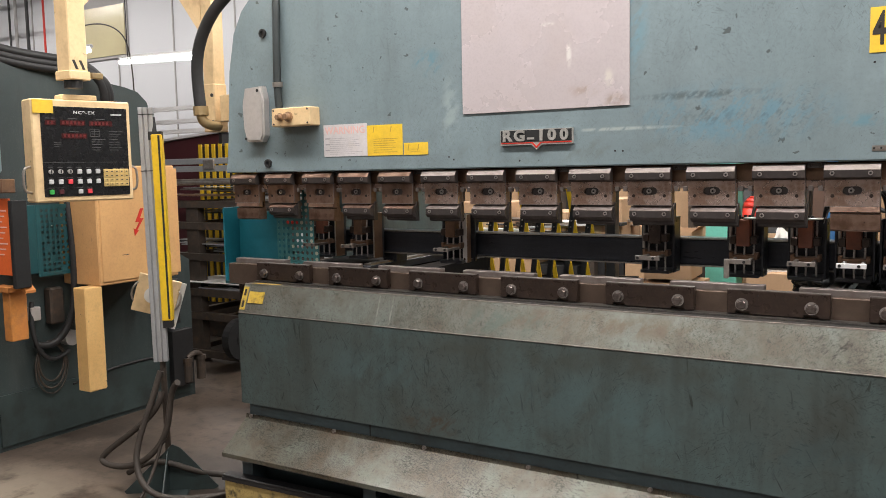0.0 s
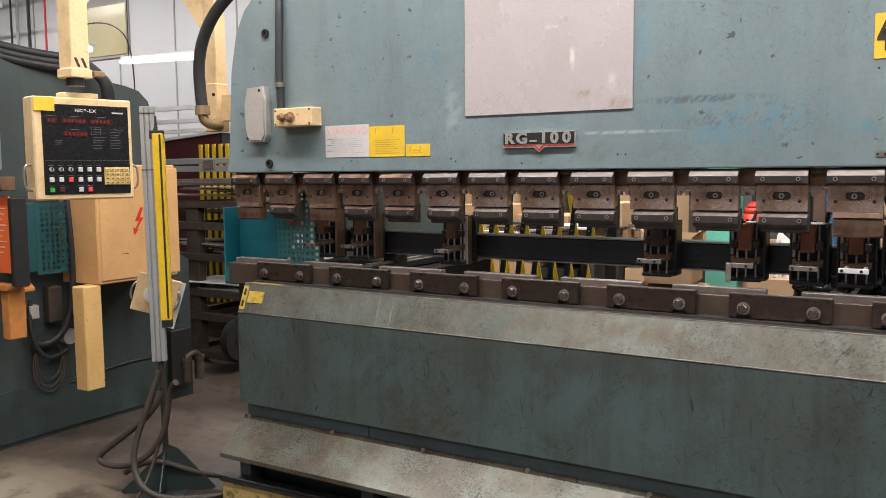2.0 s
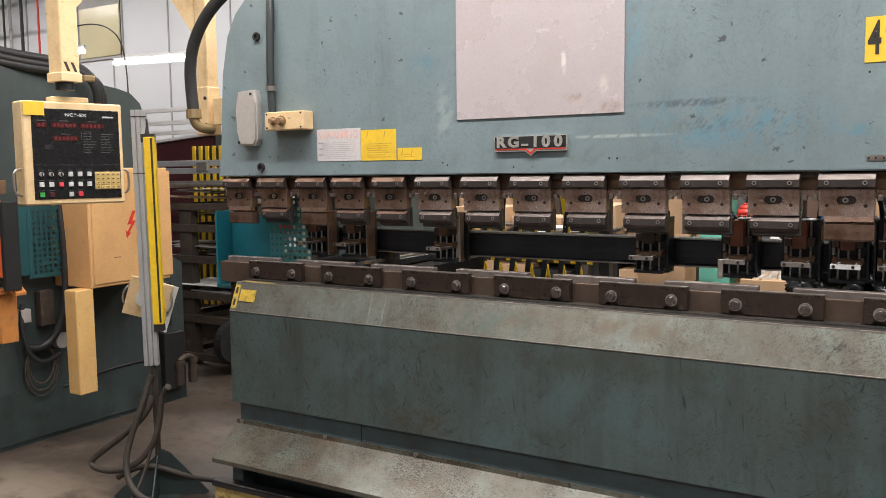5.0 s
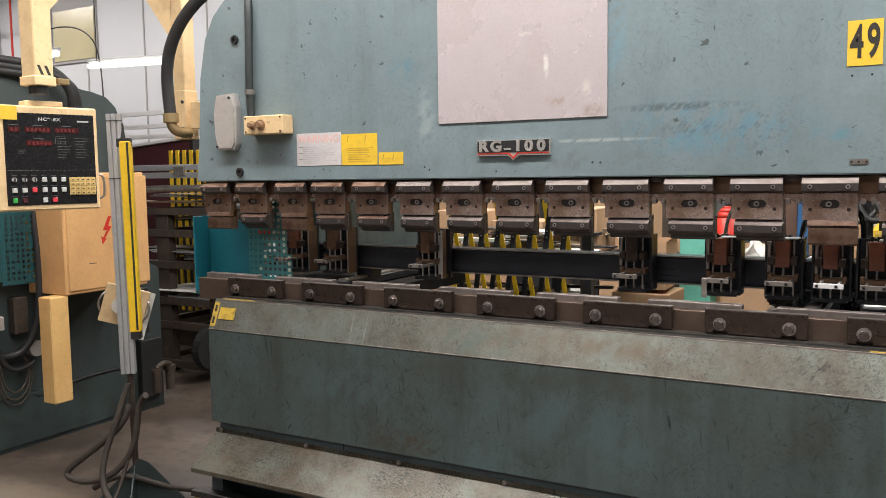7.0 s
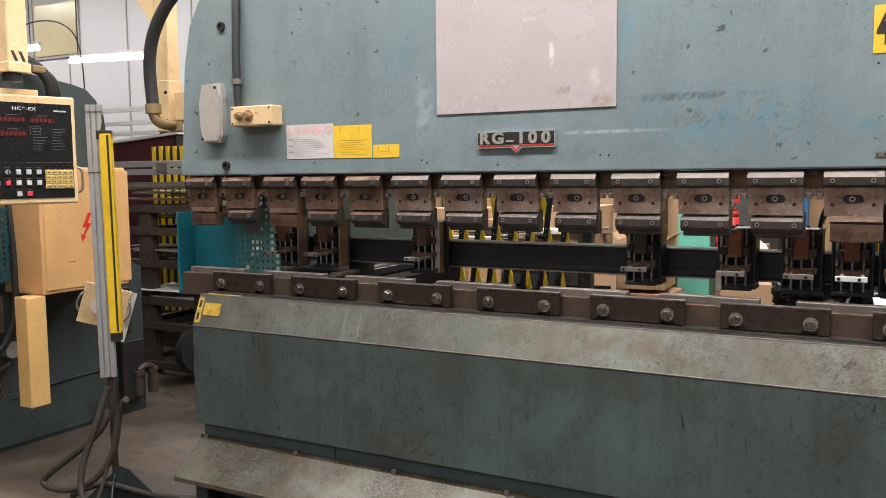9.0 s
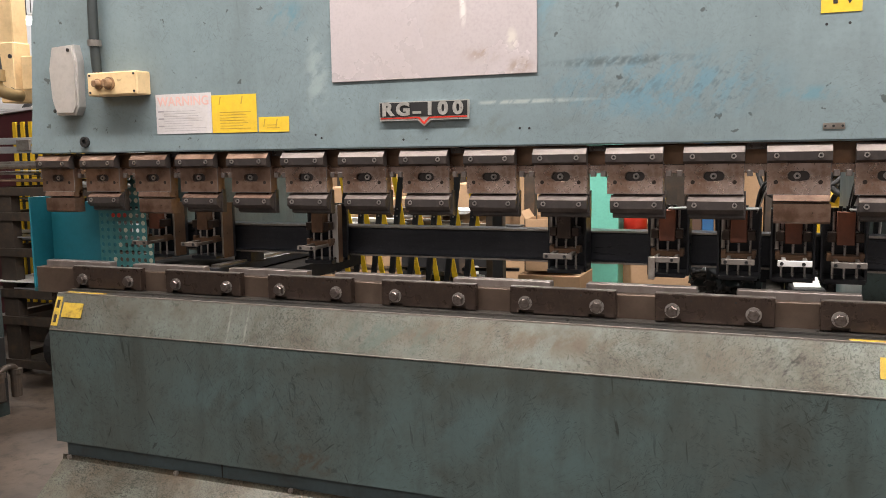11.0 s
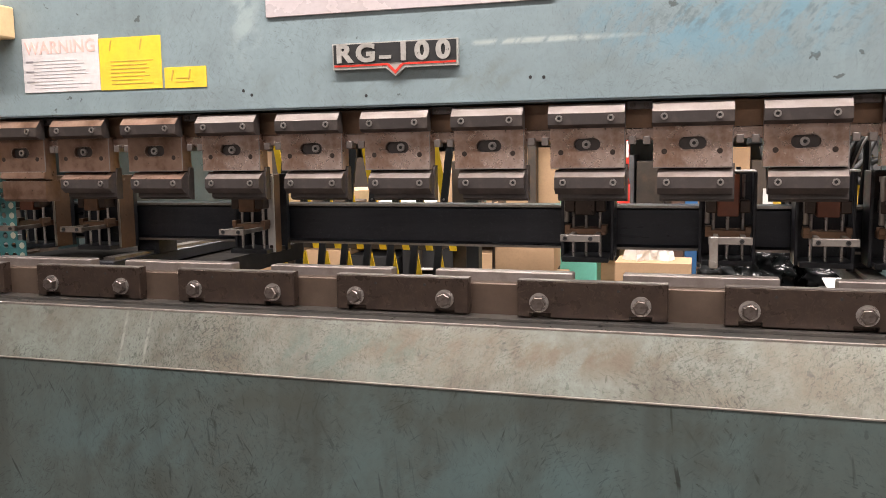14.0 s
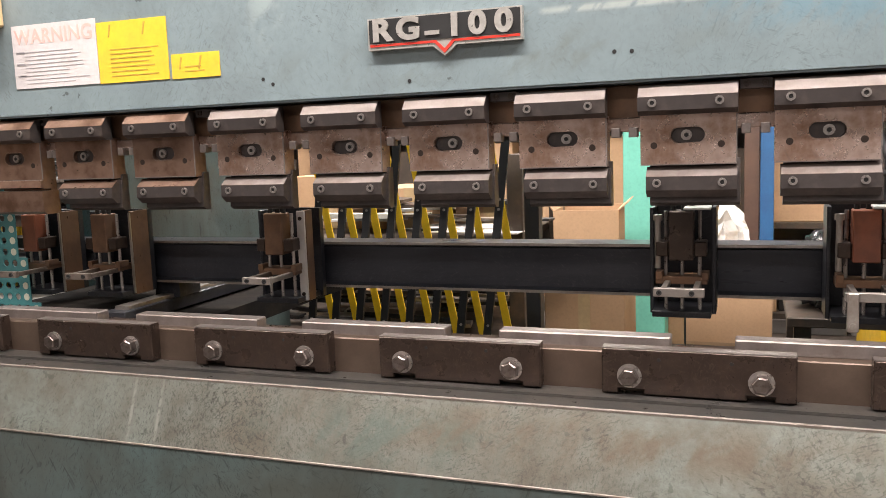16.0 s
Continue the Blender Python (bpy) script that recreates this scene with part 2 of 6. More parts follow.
CREAM = mat("cream-yellow machine paint", (0.80, 0.595, 0.34), (0.70, 0.50, 0.27), 3, 0.42, 0, 0.04, 80, (0.40, 0.26, 0.13), 0.35, 12, chips=(0.22, 0.14, 0.07), chip_amount=0.5)
TAN = mat("tan cabinet paint", (0.66, 0.385, 0.165), (0.58, 0.33, 0.14), 2.5, 0.45, 0, 0.03, 80, (0.38, 0.22, 0.10), 0.2, 9, chips=(0.25, 0.15, 0.08), chip_amount=0.3)
TEAL = mat("teal guard paint", (0.015, 0.16, 0.21), (0.012, 0.13, 0.17), 4, 0.4, 0, 0.04)
PERF = mat("grey-teal perforated sheet", (0.055, 0.20, 0.21), (0.04, 0.155, 0.165), 5, 0.4, 0, 0.04)
DKTEAL = mat("dark teal guard paint", (0.012, 0.075, 0.085), (0.01, 0.055, 0.065), 4, 0.45, 0, 0.05)
# White streaks imitate lamp reflections on the sheet; the brown patches are stains.
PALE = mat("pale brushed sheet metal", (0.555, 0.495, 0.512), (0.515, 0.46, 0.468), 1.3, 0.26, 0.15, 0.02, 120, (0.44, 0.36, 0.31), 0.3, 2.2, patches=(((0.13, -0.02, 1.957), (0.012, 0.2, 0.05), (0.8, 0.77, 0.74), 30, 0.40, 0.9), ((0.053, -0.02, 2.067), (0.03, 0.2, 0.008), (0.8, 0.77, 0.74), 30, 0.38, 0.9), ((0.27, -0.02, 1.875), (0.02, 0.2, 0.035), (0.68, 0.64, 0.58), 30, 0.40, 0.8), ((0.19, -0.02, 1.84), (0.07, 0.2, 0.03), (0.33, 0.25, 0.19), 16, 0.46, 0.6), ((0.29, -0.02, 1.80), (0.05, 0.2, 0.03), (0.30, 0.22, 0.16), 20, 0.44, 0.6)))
CASTALU = mat("cast aluminium", (0.62, 0.595, 0.58), (0.52, 0.495, 0.48), 6, 0.42, 0.5, 0.05)
ALU = mat("anodised aluminium", (0.55, 0.56, 0.58), (0.47, 0.48, 0.5), 5, 0.35, 0.6, 0.02)
YELLOW = mat("safety yellow paint", (0.80, 0.52, 0.02), (0.70, 0.44, 0.02), 6, 0.4, 0, 0.03, 80, (0.3, 0.2, 0.03), 0.3, 14)
LABELYEL = mat("yellow vinyl", (0.82, 0.55, 0.04), (0.76, 0.50, 0.05), 8, 0.4, 0, 0.02, 80, (0.55, 0.36, 0.06), 0.4, 9)
LABELWHITE = mat("aged white vinyl", (0.63, 0.60, 0.61), (0.57, 0.545, 0.55), 8, 0.4, 0, 0.02, 80, (0.50, 0.44, 0.40), 0.35, 14)
STICKER = mat("grimy yellow vinyl", (0.60, 0.41, 0.05), (0.46, 0.31, 0.05), 30, 0.45, 0, 0.03, 80, (0.14, 0.10, 0.04), 0.8, 45, chips=(0.10, 0.10, 0.08), chip_amount=0.7)
WHITE = mat("white vinyl", (0.78, 0.76, 0.76), (0.70, 0.68, 0.68), 8, 0.4, 0, 0.02)
SALMON = mat("faded red print", (0.82, 0.52, 0.47), None, 12, 0.5, 0, 0)
INK = mat("black print", (0.03, 0.025, 0.02), None, 12, 0.5, 0, 0)
PANELINK = mat("dim grey print", (0.10, 0.10, 0.10), None, 12, 0.5, 0, 0)
GREYINK = mat("grey print", (0.40, 0.38, 0.40), None, 12, 0.5, 0, 0)
RED = mat("red paint", (0.62, 0.035, 0.02), (0.5, 0.03, 0.02), 8, 0.4, 0, 0.03)
ORANGE = mat("orange vinyl", (0.75, 0.14, 0.03), (0.68, 0.12, 0.03), 8, 0.45, 0, 0.02)
BADGE = mat("black badge enamel", (0.025, 0.025, 0.026), None, 20, 0.35, 0, 0.03)
BADGELET = mat("worn chrome lettering", (0.62, 0.60, 0.57), (0.45, 0.43, 0.4), 30, 0.3, 0.6, 0.03)
# Floor patches: darker beside both machines, paler in the open at front left.
CONCRETE = mat("stained concrete floor", (0.140, 0.107, 0.083), (0.048, 0.036, 0.028), 1.1, 0.42, 0, 0.15, 40, (0.022, 0.018, 0.015), 0.9, 13.0, (0.035, 0.028, 0.023), 0.7, gouges=0.5, chips=(0.025, 0.02, 0.017), chip_amount=0.7, patches=(((-1.55, 0.25, 0), (1.0, 0.85, 0.5), (0.030, 0.022, 0.017), 2.5, 0.34, 0.85), ((-2.75, -0.55, 0), (1.0, 0.65, 0.5), (0.30, 0.25, 0.195), 3.5, 0.36, 0.85), ((-3.0, 0.35, 0), (1.6, 0.4, 0.5), (0.035, 0.026, 0.02), 3.0, 0.36, 0.7)))
DARKGREY = mat("dark grey plastic", (0.10, 0.10, 0.105), (0.07, 0.07, 0.072), 5, 0.5, 0, 0.04)
WALL = mat("white painted wall panel", (0.72, 0.73, 0.76), (0.67, 0.68, 0.71), 0.6, 0.6, 0, 0.03)
GREYWALL = mat("grey painted wall", (0.42, 0.41, 0.40), (0.36, 0.35, 0.34), 0.6, 0.6, 0, 0.03)
CEIL = mat("grey deck ceiling", (0.40, 0.41, 0.43), (0.3, 0.31, 0.33), 1.5, 0.6, 0, 0.05)
CARD = mat("brown cardboard", (0.47, 0.30, 0.175), (0.41, 0.26, 0.15), 4, 0.75, 0, 0.05, 90)
TURQ = mat("turquoise column paint", (0.16, 0.52, 0.42), (0.14, 0.46, 0.37), 3, 0.4, 0, 0.04, 80)
BROWNPAINT = mat("brown primer", (0.13, 0.075, 0.055), (0.09, 0.055, 0.045), 5, 0.55, 0, 0.08)
BLUEPAINT = mat("blue rack paint", (0.03, 0.13, 0.32), (0.03, 0.1, 0.25), 6, 0.45, 0, 0.05)
RACK = mat("dirty brown rack steel", (0.085, 0.065, 0.052), (0.05, 0.042, 0.036), 7, 0.5, 0.3, 0.1, 70, (0.16, 0.10, 0.06), 0.5, 12)
MAROON = mat("maroon paint", (0.09, 0.022, 0.028), (0.07, 0.018, 0.022), 3, 0.35, 0, 0.02)
BAG = mat("black plastic film", (0.02, 0.02, 0.021), None, 9, 0.12, 0, 0.0)
PAPER = mat("white paper", (0.75, 0.74, 0.72), (0.68, 0.66, 0.62), 5, 0.7, 0, 0.03)
GLOW = glow("fluorescent tube", (1.0, 0.98, 0.93), 9.0)
LED = glow("red digits", (0.13, 0.01, 0.01), 0.015)
PANELBLACK = mat("glossy black overlay", (0.012, 0.012, 0.013), None, 20, 0.25, 0, 0)
KEYYEL = mat("yellow keypad key", (0.72, 0.52, 0.20), None, 20, 0.45, 0, 0)
KEYGREY = mat("light grey key", (0.6, 0.6, 0.6), None, 20, 0.4, 0, 0)
KEYGREEN = mat("green key", (0.05, 0.4, 0.08), None, 20, 0.4, 0, 0)
KEYRED = mat("red key", (0.75, 0.06, 0.08), None, 20, 0.4, 0, 0)


# ---- mesh helpers ----
def box(bm, c, s, bev=0.0, m=None):
    r = bmesh.ops.create_cube(bm, size=1.0, matrix=Matrix.Translation(c) @ Matrix.Diagonal((*s, 1)))
    vs = r["verts"]
    if bev:
        es = list({e for v in vs for e in v.link_edges})
        r = bmesh.ops.bevel(bm, geom=es, offset=bev, segments=1, profile=0.5, affect="EDGES")
        vs = list({v for f in r["faces"] for v in f.verts} | {v for v in vs if v.is_valid})
    if m is not None:
        bmesh.ops.transform(bm, matrix=m, verts=vs)
    return vs


def span(bm, x0, x1, y0, y1, z0, z1, bev=0.0):
    return box(bm, ((x0 + x1) / 2, (y0 + y1) / 2, (z0 + z1) / 2), (abs(x1 - x0), abs(y1 - y0), abs(z1 - z0)), bev)


def rod(bm, a, b, r, seg=12, r2=None):
    a, b = Vector(a), Vector(b)
    q = (b - a).to_track_quat("Z", "Y").to_matrix().to_4x4()
    return bmesh.ops.create_cone(bm, cap_ends=True, segments=seg, radius1=r, radius2=r if r2 is None else r2,
                                 depth=(b - a).length, matrix=Matrix.Translation((a + b) / 2) @ q)["verts"]


def prism(bm, pts, lo, hi, axis="x"):
    """A closed outline pushed along an axis: (y, z) for x, (x, z) for y, (x, y) for z."""
    def at(p, v):
        return {"x": (v, p[0], p[1]), "y": (p[0], v, p[1]), "z": (p[0], p[1], v)}[axis]
    a = [bm.verts.new(at(p, lo)) for p in pts]
    b = [bm.verts.new(at(p, hi)) for p in pts]
    k = len(pts)
    fs = [bm.faces.new(a), bm.faces.new(b[::-1])] + [bm.faces.new((a[i], b[i], b[(i + 1) % k], a[(i + 1) % k])) for i in range(k)]
    bmesh.ops.recalc_face_normals(bm, faces=fs)
    return a + b


def shell(bm, pts, lo, hi, t):
    """A bent plate along x: an open (y, z) line given thickness t on its inner side."""
    inner = []
    for i, p in enumerate(pts):
        d = Vector((0, 0))
        for q, r in ((i - 1, i), (i, i + 1)):
            if 0 <= q and r < len(pts):
                e = (Vector(pts[r]) - Vector(pts[q])).normalized()
                d += Vector((-e.y, e.x))
        d.normalize()
        inner.append((p[0] + d.x * t, p[1] + d.y * t))
    return prism(bm, list(pts) + inner[::-1], lo, hi)


def tube(name, pts, r, material, parent=None, label="", seg=3):
    """A smooth round hose or cable through points, turned into a mesh."""
    cu = bpy.data.curves.new(name, "CURVE")
    cu.dimensions, cu.bevel_depth, cu.bevel_resolution, cu.resolution_u = "3D", r, seg, 8
    sp = cu.splines.new("NURBS")
    sp.points.add(len(pts) - 1)
    for p, c in zip(sp.points, pts):
        p.co = (*c, 1)
    sp.use_endpoint_u, sp.order_u = True, min(4, len(pts))
    cu.use_fill_caps = True
    tmp = bpy.data.objects.new(name + "_tmp", cu)
    scene.collection.objects.link(tmp)
    me = bpy.data.meshes.new_from_object(tmp.evaluated_get(bpy.context.evaluated_depsgraph_get()))
    bpy.data.objects.remove(tmp)
    me.materials.clear()
    me.materials.append(material)
    for p in me.polygons:
        p.use_smooth = True
    ob = new(name, me)
    ob.parent = parent
    if label:
        tagged(ob, label)
    return ob


def part(name, bm, material, parent=None, label="", smooth=False):
    me = bpy.data.meshes.new(name)
    bm.to_mesh(me)
    bm.free()
    me.materials.append(material)
    if smooth:
        for p in me.polygons:
            p.use_smooth = True
    ob = new(name, me)
    ob.parent = parent
    if label:
        tagged(ob, label)
    return ob


def share(ob, parent, m):
    """Another piece on the same mesh."""
    o = new(ob.name.split(".")[0], ob.data)
    o.parent, o.matrix_basis = parent, m
    if "label" in ob:
        o["label"] = ob["label"]
    return o


def thing(name, label, category, group="", at=(0, 0, 0)):
    ob = new(name)
    ob.location = at
    return tagged(ob, label, category, group)


def structure(name, bm, material, label=""):
    return tagged(part(name, bm, material), label, "", "", "structure")


def letters(name, body, size, depth, material, parent, m, label="", squeeze=1.0, spacing=1.0, bold=0.0):
    cu = bpy.data.curves.new(name, "FONT")
    cu.body, cu.size, cu.extrude, cu.align_x, cu.align_y = body, size, depth, "CENTER", "CENTER"
    cu.space_character, cu.offset = spacing, bold
    tmp = bpy.data.objects.new(name + "_tmp", cu)
    scene.collection.objects.link(tmp)
    me = bpy.data.meshes.new_from_object(tmp.evaluated_get(bpy.context.evaluated_depsgraph_get()))
    bpy.data.objects.remove(tmp)
    me.transform(m @ Matrix.Diagonal((squeeze, 1, 1, 1)))
    me.materials.clear()
    me.materials.append(material)
    ob = new(name, me)
    ob.parent = parent
    if label:
        tagged(ob, label)
    return ob


FRONT = pose(0, 0, 0, 90)


# ---- hall ----
def hall():
    bm = bmesh.new()
    span(bm, -16, 9, -8, 12, -0.2, 0.0)
    structure("floor", bm, CONCRETE, "stained grey-brown concrete floor")
    bm = bmesh.new()
    span(bm, -16, 9, -8, 12, 5.6, 5.8)
    structure("ceiling", bm, CEIL, "grey metal deck ceiling")
    for name, a, material in (("wall_north", (-16, 9, 7.0, 7.2, 0, 5.6), WALL), ("wall_south", (-16, 9, -8.2, -8, 0, 5.6), GREYWALL),
                              ("wall_west", (-16.2, -16, -8, 12, 0, 5.6), GREYWALL), ("wall_east", (9, 9.2, -8, 12, 0, 5.6), GREYWALL)):
        bm = bmesh.new()
        span(bm, *a)
        structure(name, bm, material, "white panelled hall wall" if material == WALL else "grey painted hall wall")


hall()
BED_ZERO = 1.156


# ---- press brake ----
def press_brake():
    pb = thing("press_brake", "large worn green-grey press brake with yellow labels and steel punch holders", "press brake")
    # upper beam: thick plate with rounded shoulders
    pts = [(-1.5, 1.584), (1.5, 1.584), (1.482, 1.73), (1.46, 2.02), (1.425, 2.18), (1.375, 2.27), (1.31, 2.33), (1.2, 2.37),
           (-1.2, 2.37), (-1.31, 2.33), (-1.375, 2.27), (-1.425, 2.18), (-1.46, 2.02), (-1.482, 1.73)]
    bm = bmesh.new()
    prism(bm, pts, -0.018, 0.09, "y")
    bmesh.ops.bevel(bm, geom=[e for e in bm.edges if abs(e.verts[0].co.y + 0.018) < 1e-4 and abs(e.verts[1].co.y + 0.018) < 1e-4],
                    offset=0.004, segments=2, affect="EDGES")
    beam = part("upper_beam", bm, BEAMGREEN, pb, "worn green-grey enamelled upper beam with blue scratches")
    bm = bmesh.new()
    span(bm, -1.5, 1.5, 0.03, 0.09, 1.507, 1.583, 0.003)
    part("beam_rail", bm, RUST, pb, "brown rusted rail under the beam")
    bm = bmesh.new()
    span(bm, -1.5, 1.5, 0.018, 0.05, 1.507, 1.53, 0.002)
    part("rail_lip", bm, HOLDER, pb)
    # side frames behind the beam
    for sx in (-1, 1):
        bm = bmesh.new()
        prism(bm, [(0.09, 2.36), (0.09, 1.60), (0.35, 1.58), (0.42, 1.5), (0.42, 1.0), (0.35, 0.9), (0.12, 0.88), (-0.1, 0.8), (-0.1, 0.0),
                   (1.42, 0.0), (1.42, 2.2), (1.2, 2.36)], sx * 1.27, sx * 1.19)
        # the darker apron paint stands in for shade behind the beam
        part("side_frame", bm, APRON, pb, "green-grey side frame plate darkened to imitate shade")
    bm = bmesh.new()
    span(bm, -1.19, 1.19, 0.6, 0.66, 1.75, 2.3)
    part("cross_plate", bm, GREEN, pb)
    # fixed base and foot shelf
    bm = bmesh.new()
    span(bm, -1.285, 1.285, -0.15, -0.135, 0.12, 0.72)
    part("base_plate", bm, BASE, pb, "blue-grey base panel")
    bm = bmesh.new()
    span(bm, -0.652, -0.648, -0.1515, -0.149, 0.5, 0.72)
    part("panel_seam", bm, BLACK, pb)
    bm = bmesh.new()
    shell(bm, [(-0.152, 0.56), (-0.155, 0.543), (-0.30, 0.432), (-0.30, 0.415)], -1.305, 1.305, 0.006)
    part("foot_shelf", bm, SHELF, pb, "sloped foot shelf worn to bare metal")
    for x in (-1.23, -0.6, 0.3, 1.2):
        bm = bmesh.new()
        span(bm, x - 0.03, x + 0.03, -0.235, -0.15, 0.0, 0.425, 0.003)
        part("shelf_leg", bm, BASE, pb)
    bm = bmesh.new()
    span(bm, -1.2, 1.2, -0.145, 0.4, 0.0, 0.12)
    part("foot_beam", bm, DARKGREEN, pb)
    bm = bmesh.new()
    rod(bm, (0, 0, 0), (0, -0.008, 0), 0.008, 10)
    bolt = part("shelf_bolt", bm, BOLT, pb)
    bolt.location = (-1.27, -0.156, 0.555)
    for i in range(5):
        share(bolt, pb, Matrix.Translation((-0.823 + 0.427 * i, -0.156, 0.556)))
    return pb, beam


PB, BEAM = press_brake()


def hexbolt(bm, c, r, h):
    x, y, z = c
    rod(bm, (x, y, z), (x, y - h, z), r, 6)
    rod(bm, (x, y - h, z), (x, y - h - 0.002, z), r * 0.92, 6, r * 0.78)


def socket_bolt(bm, c, r, h):
    """Cap screw with a real hexagon socket."""
    x, y, z = c
    rings = []
    for rr, yy, k in ((r, 0, 12), (r, -h, 12), (r * 0.55, -h, 12), (r * 0.5, -h * 0.35, 12)):
        rings.append([bm.verts.new((x + rr * math.cos(a * math.tau / k), y + yy, z + rr * math.sin(a * math.tau / k))) for a in range(k)])
    for a, b in zip(rings, rings[1:]):
        for i in range(12):
            bm.faces.new((a[i], a[(i + 1) % 12], b[(i + 1) % 12], b[i]))
    bm.faces.new(rings[-1])
    bmesh.ops.recalc_face_normals(bm, faces=bm.faces[:])


def holder_body(bm, low):
    """Flat block with a long slot and two pin holes, built as a plate round an opening."""
    x0, x1, z0, z1, yf, yb = -0.073, 0.073, low, 1.534, 0.0, 0.036
    slot = []
    for i in range(16):
        a = math.pi / 2 - i * math.tau / 16
        cx = 0.0135 if math.cos(a) > 1e-6 or i == 0 else -0.0135
        slot.append((cx + 0.0125 * math.cos(a), 1.499 + 0.0125 * math.sin(a)))
    rim = []
    for px, pz in slot:
        ax, az = px, pz - 1.499
        k = min((x1 / abs(ax)) if abs(ax) > 1e-6 else 9e9, ((z1 - 1.499) if az > 0 else (1.499 - z0)) / abs(az) if abs(az) > 1e-6 else 9e9)
        rim.append((ax * k, 1.499 + az * k))
    f = [bm.verts.new((p[0], yf, p[1])) for p in rim]
    s = [bm.verts.new((p[0], yf, p[1])) for p in slot]
    d = [bm.verts.new((p[0], yf + 0.02, p[1])) for p in slot]
    for i in range(16):
        j = (i + 1) % 16
        bm.faces.new((f[i], f[j], s[j], s[i]))
        bm.faces.new((s[i], s[j], d[j], d[i]))
    bm.faces.new(d)
    # corners of the front and the block behind it
    cs = {}
    for cx in (x0, x1):
        for cz in (z0, z1):
            cs[cx, cz] = bm.verts.new((cx, yf, cz))
    for i in range(16):
        j = (i + 1) % 16
        a, b = rim[i], rim[j]
        ea = "x" if abs(abs(a[0]) - x1) < 1e-5 else "z"
        eb = "x" if abs(abs(b[0]) - x1) < 1e-5 else "z"
        if ea != eb:
            bm.faces.new((f[i], f[j], cs[x1 if a[0] + b[0] > 0 else x0, z1 if a[1] + b[1] > 2.998 else z0]))
    bmesh.ops.recalc_face_normals(bm, faces=bm.faces[:])
    edge = [e for e in bm.edges if e.is_boundary]
    r = bmesh.ops.extrude_edge_only(bm, edges=edge)["geom"]
    for v in r:
        if isinstance(v, bmesh.types.BMVert):
            v.co.y = yb
    bmesh.ops.contextual_create(bm, geom=[e for e in bm.edges if e.is_boundary])
    bmesh.ops.recalc_face_normals(bm, faces=bm.faces[:])


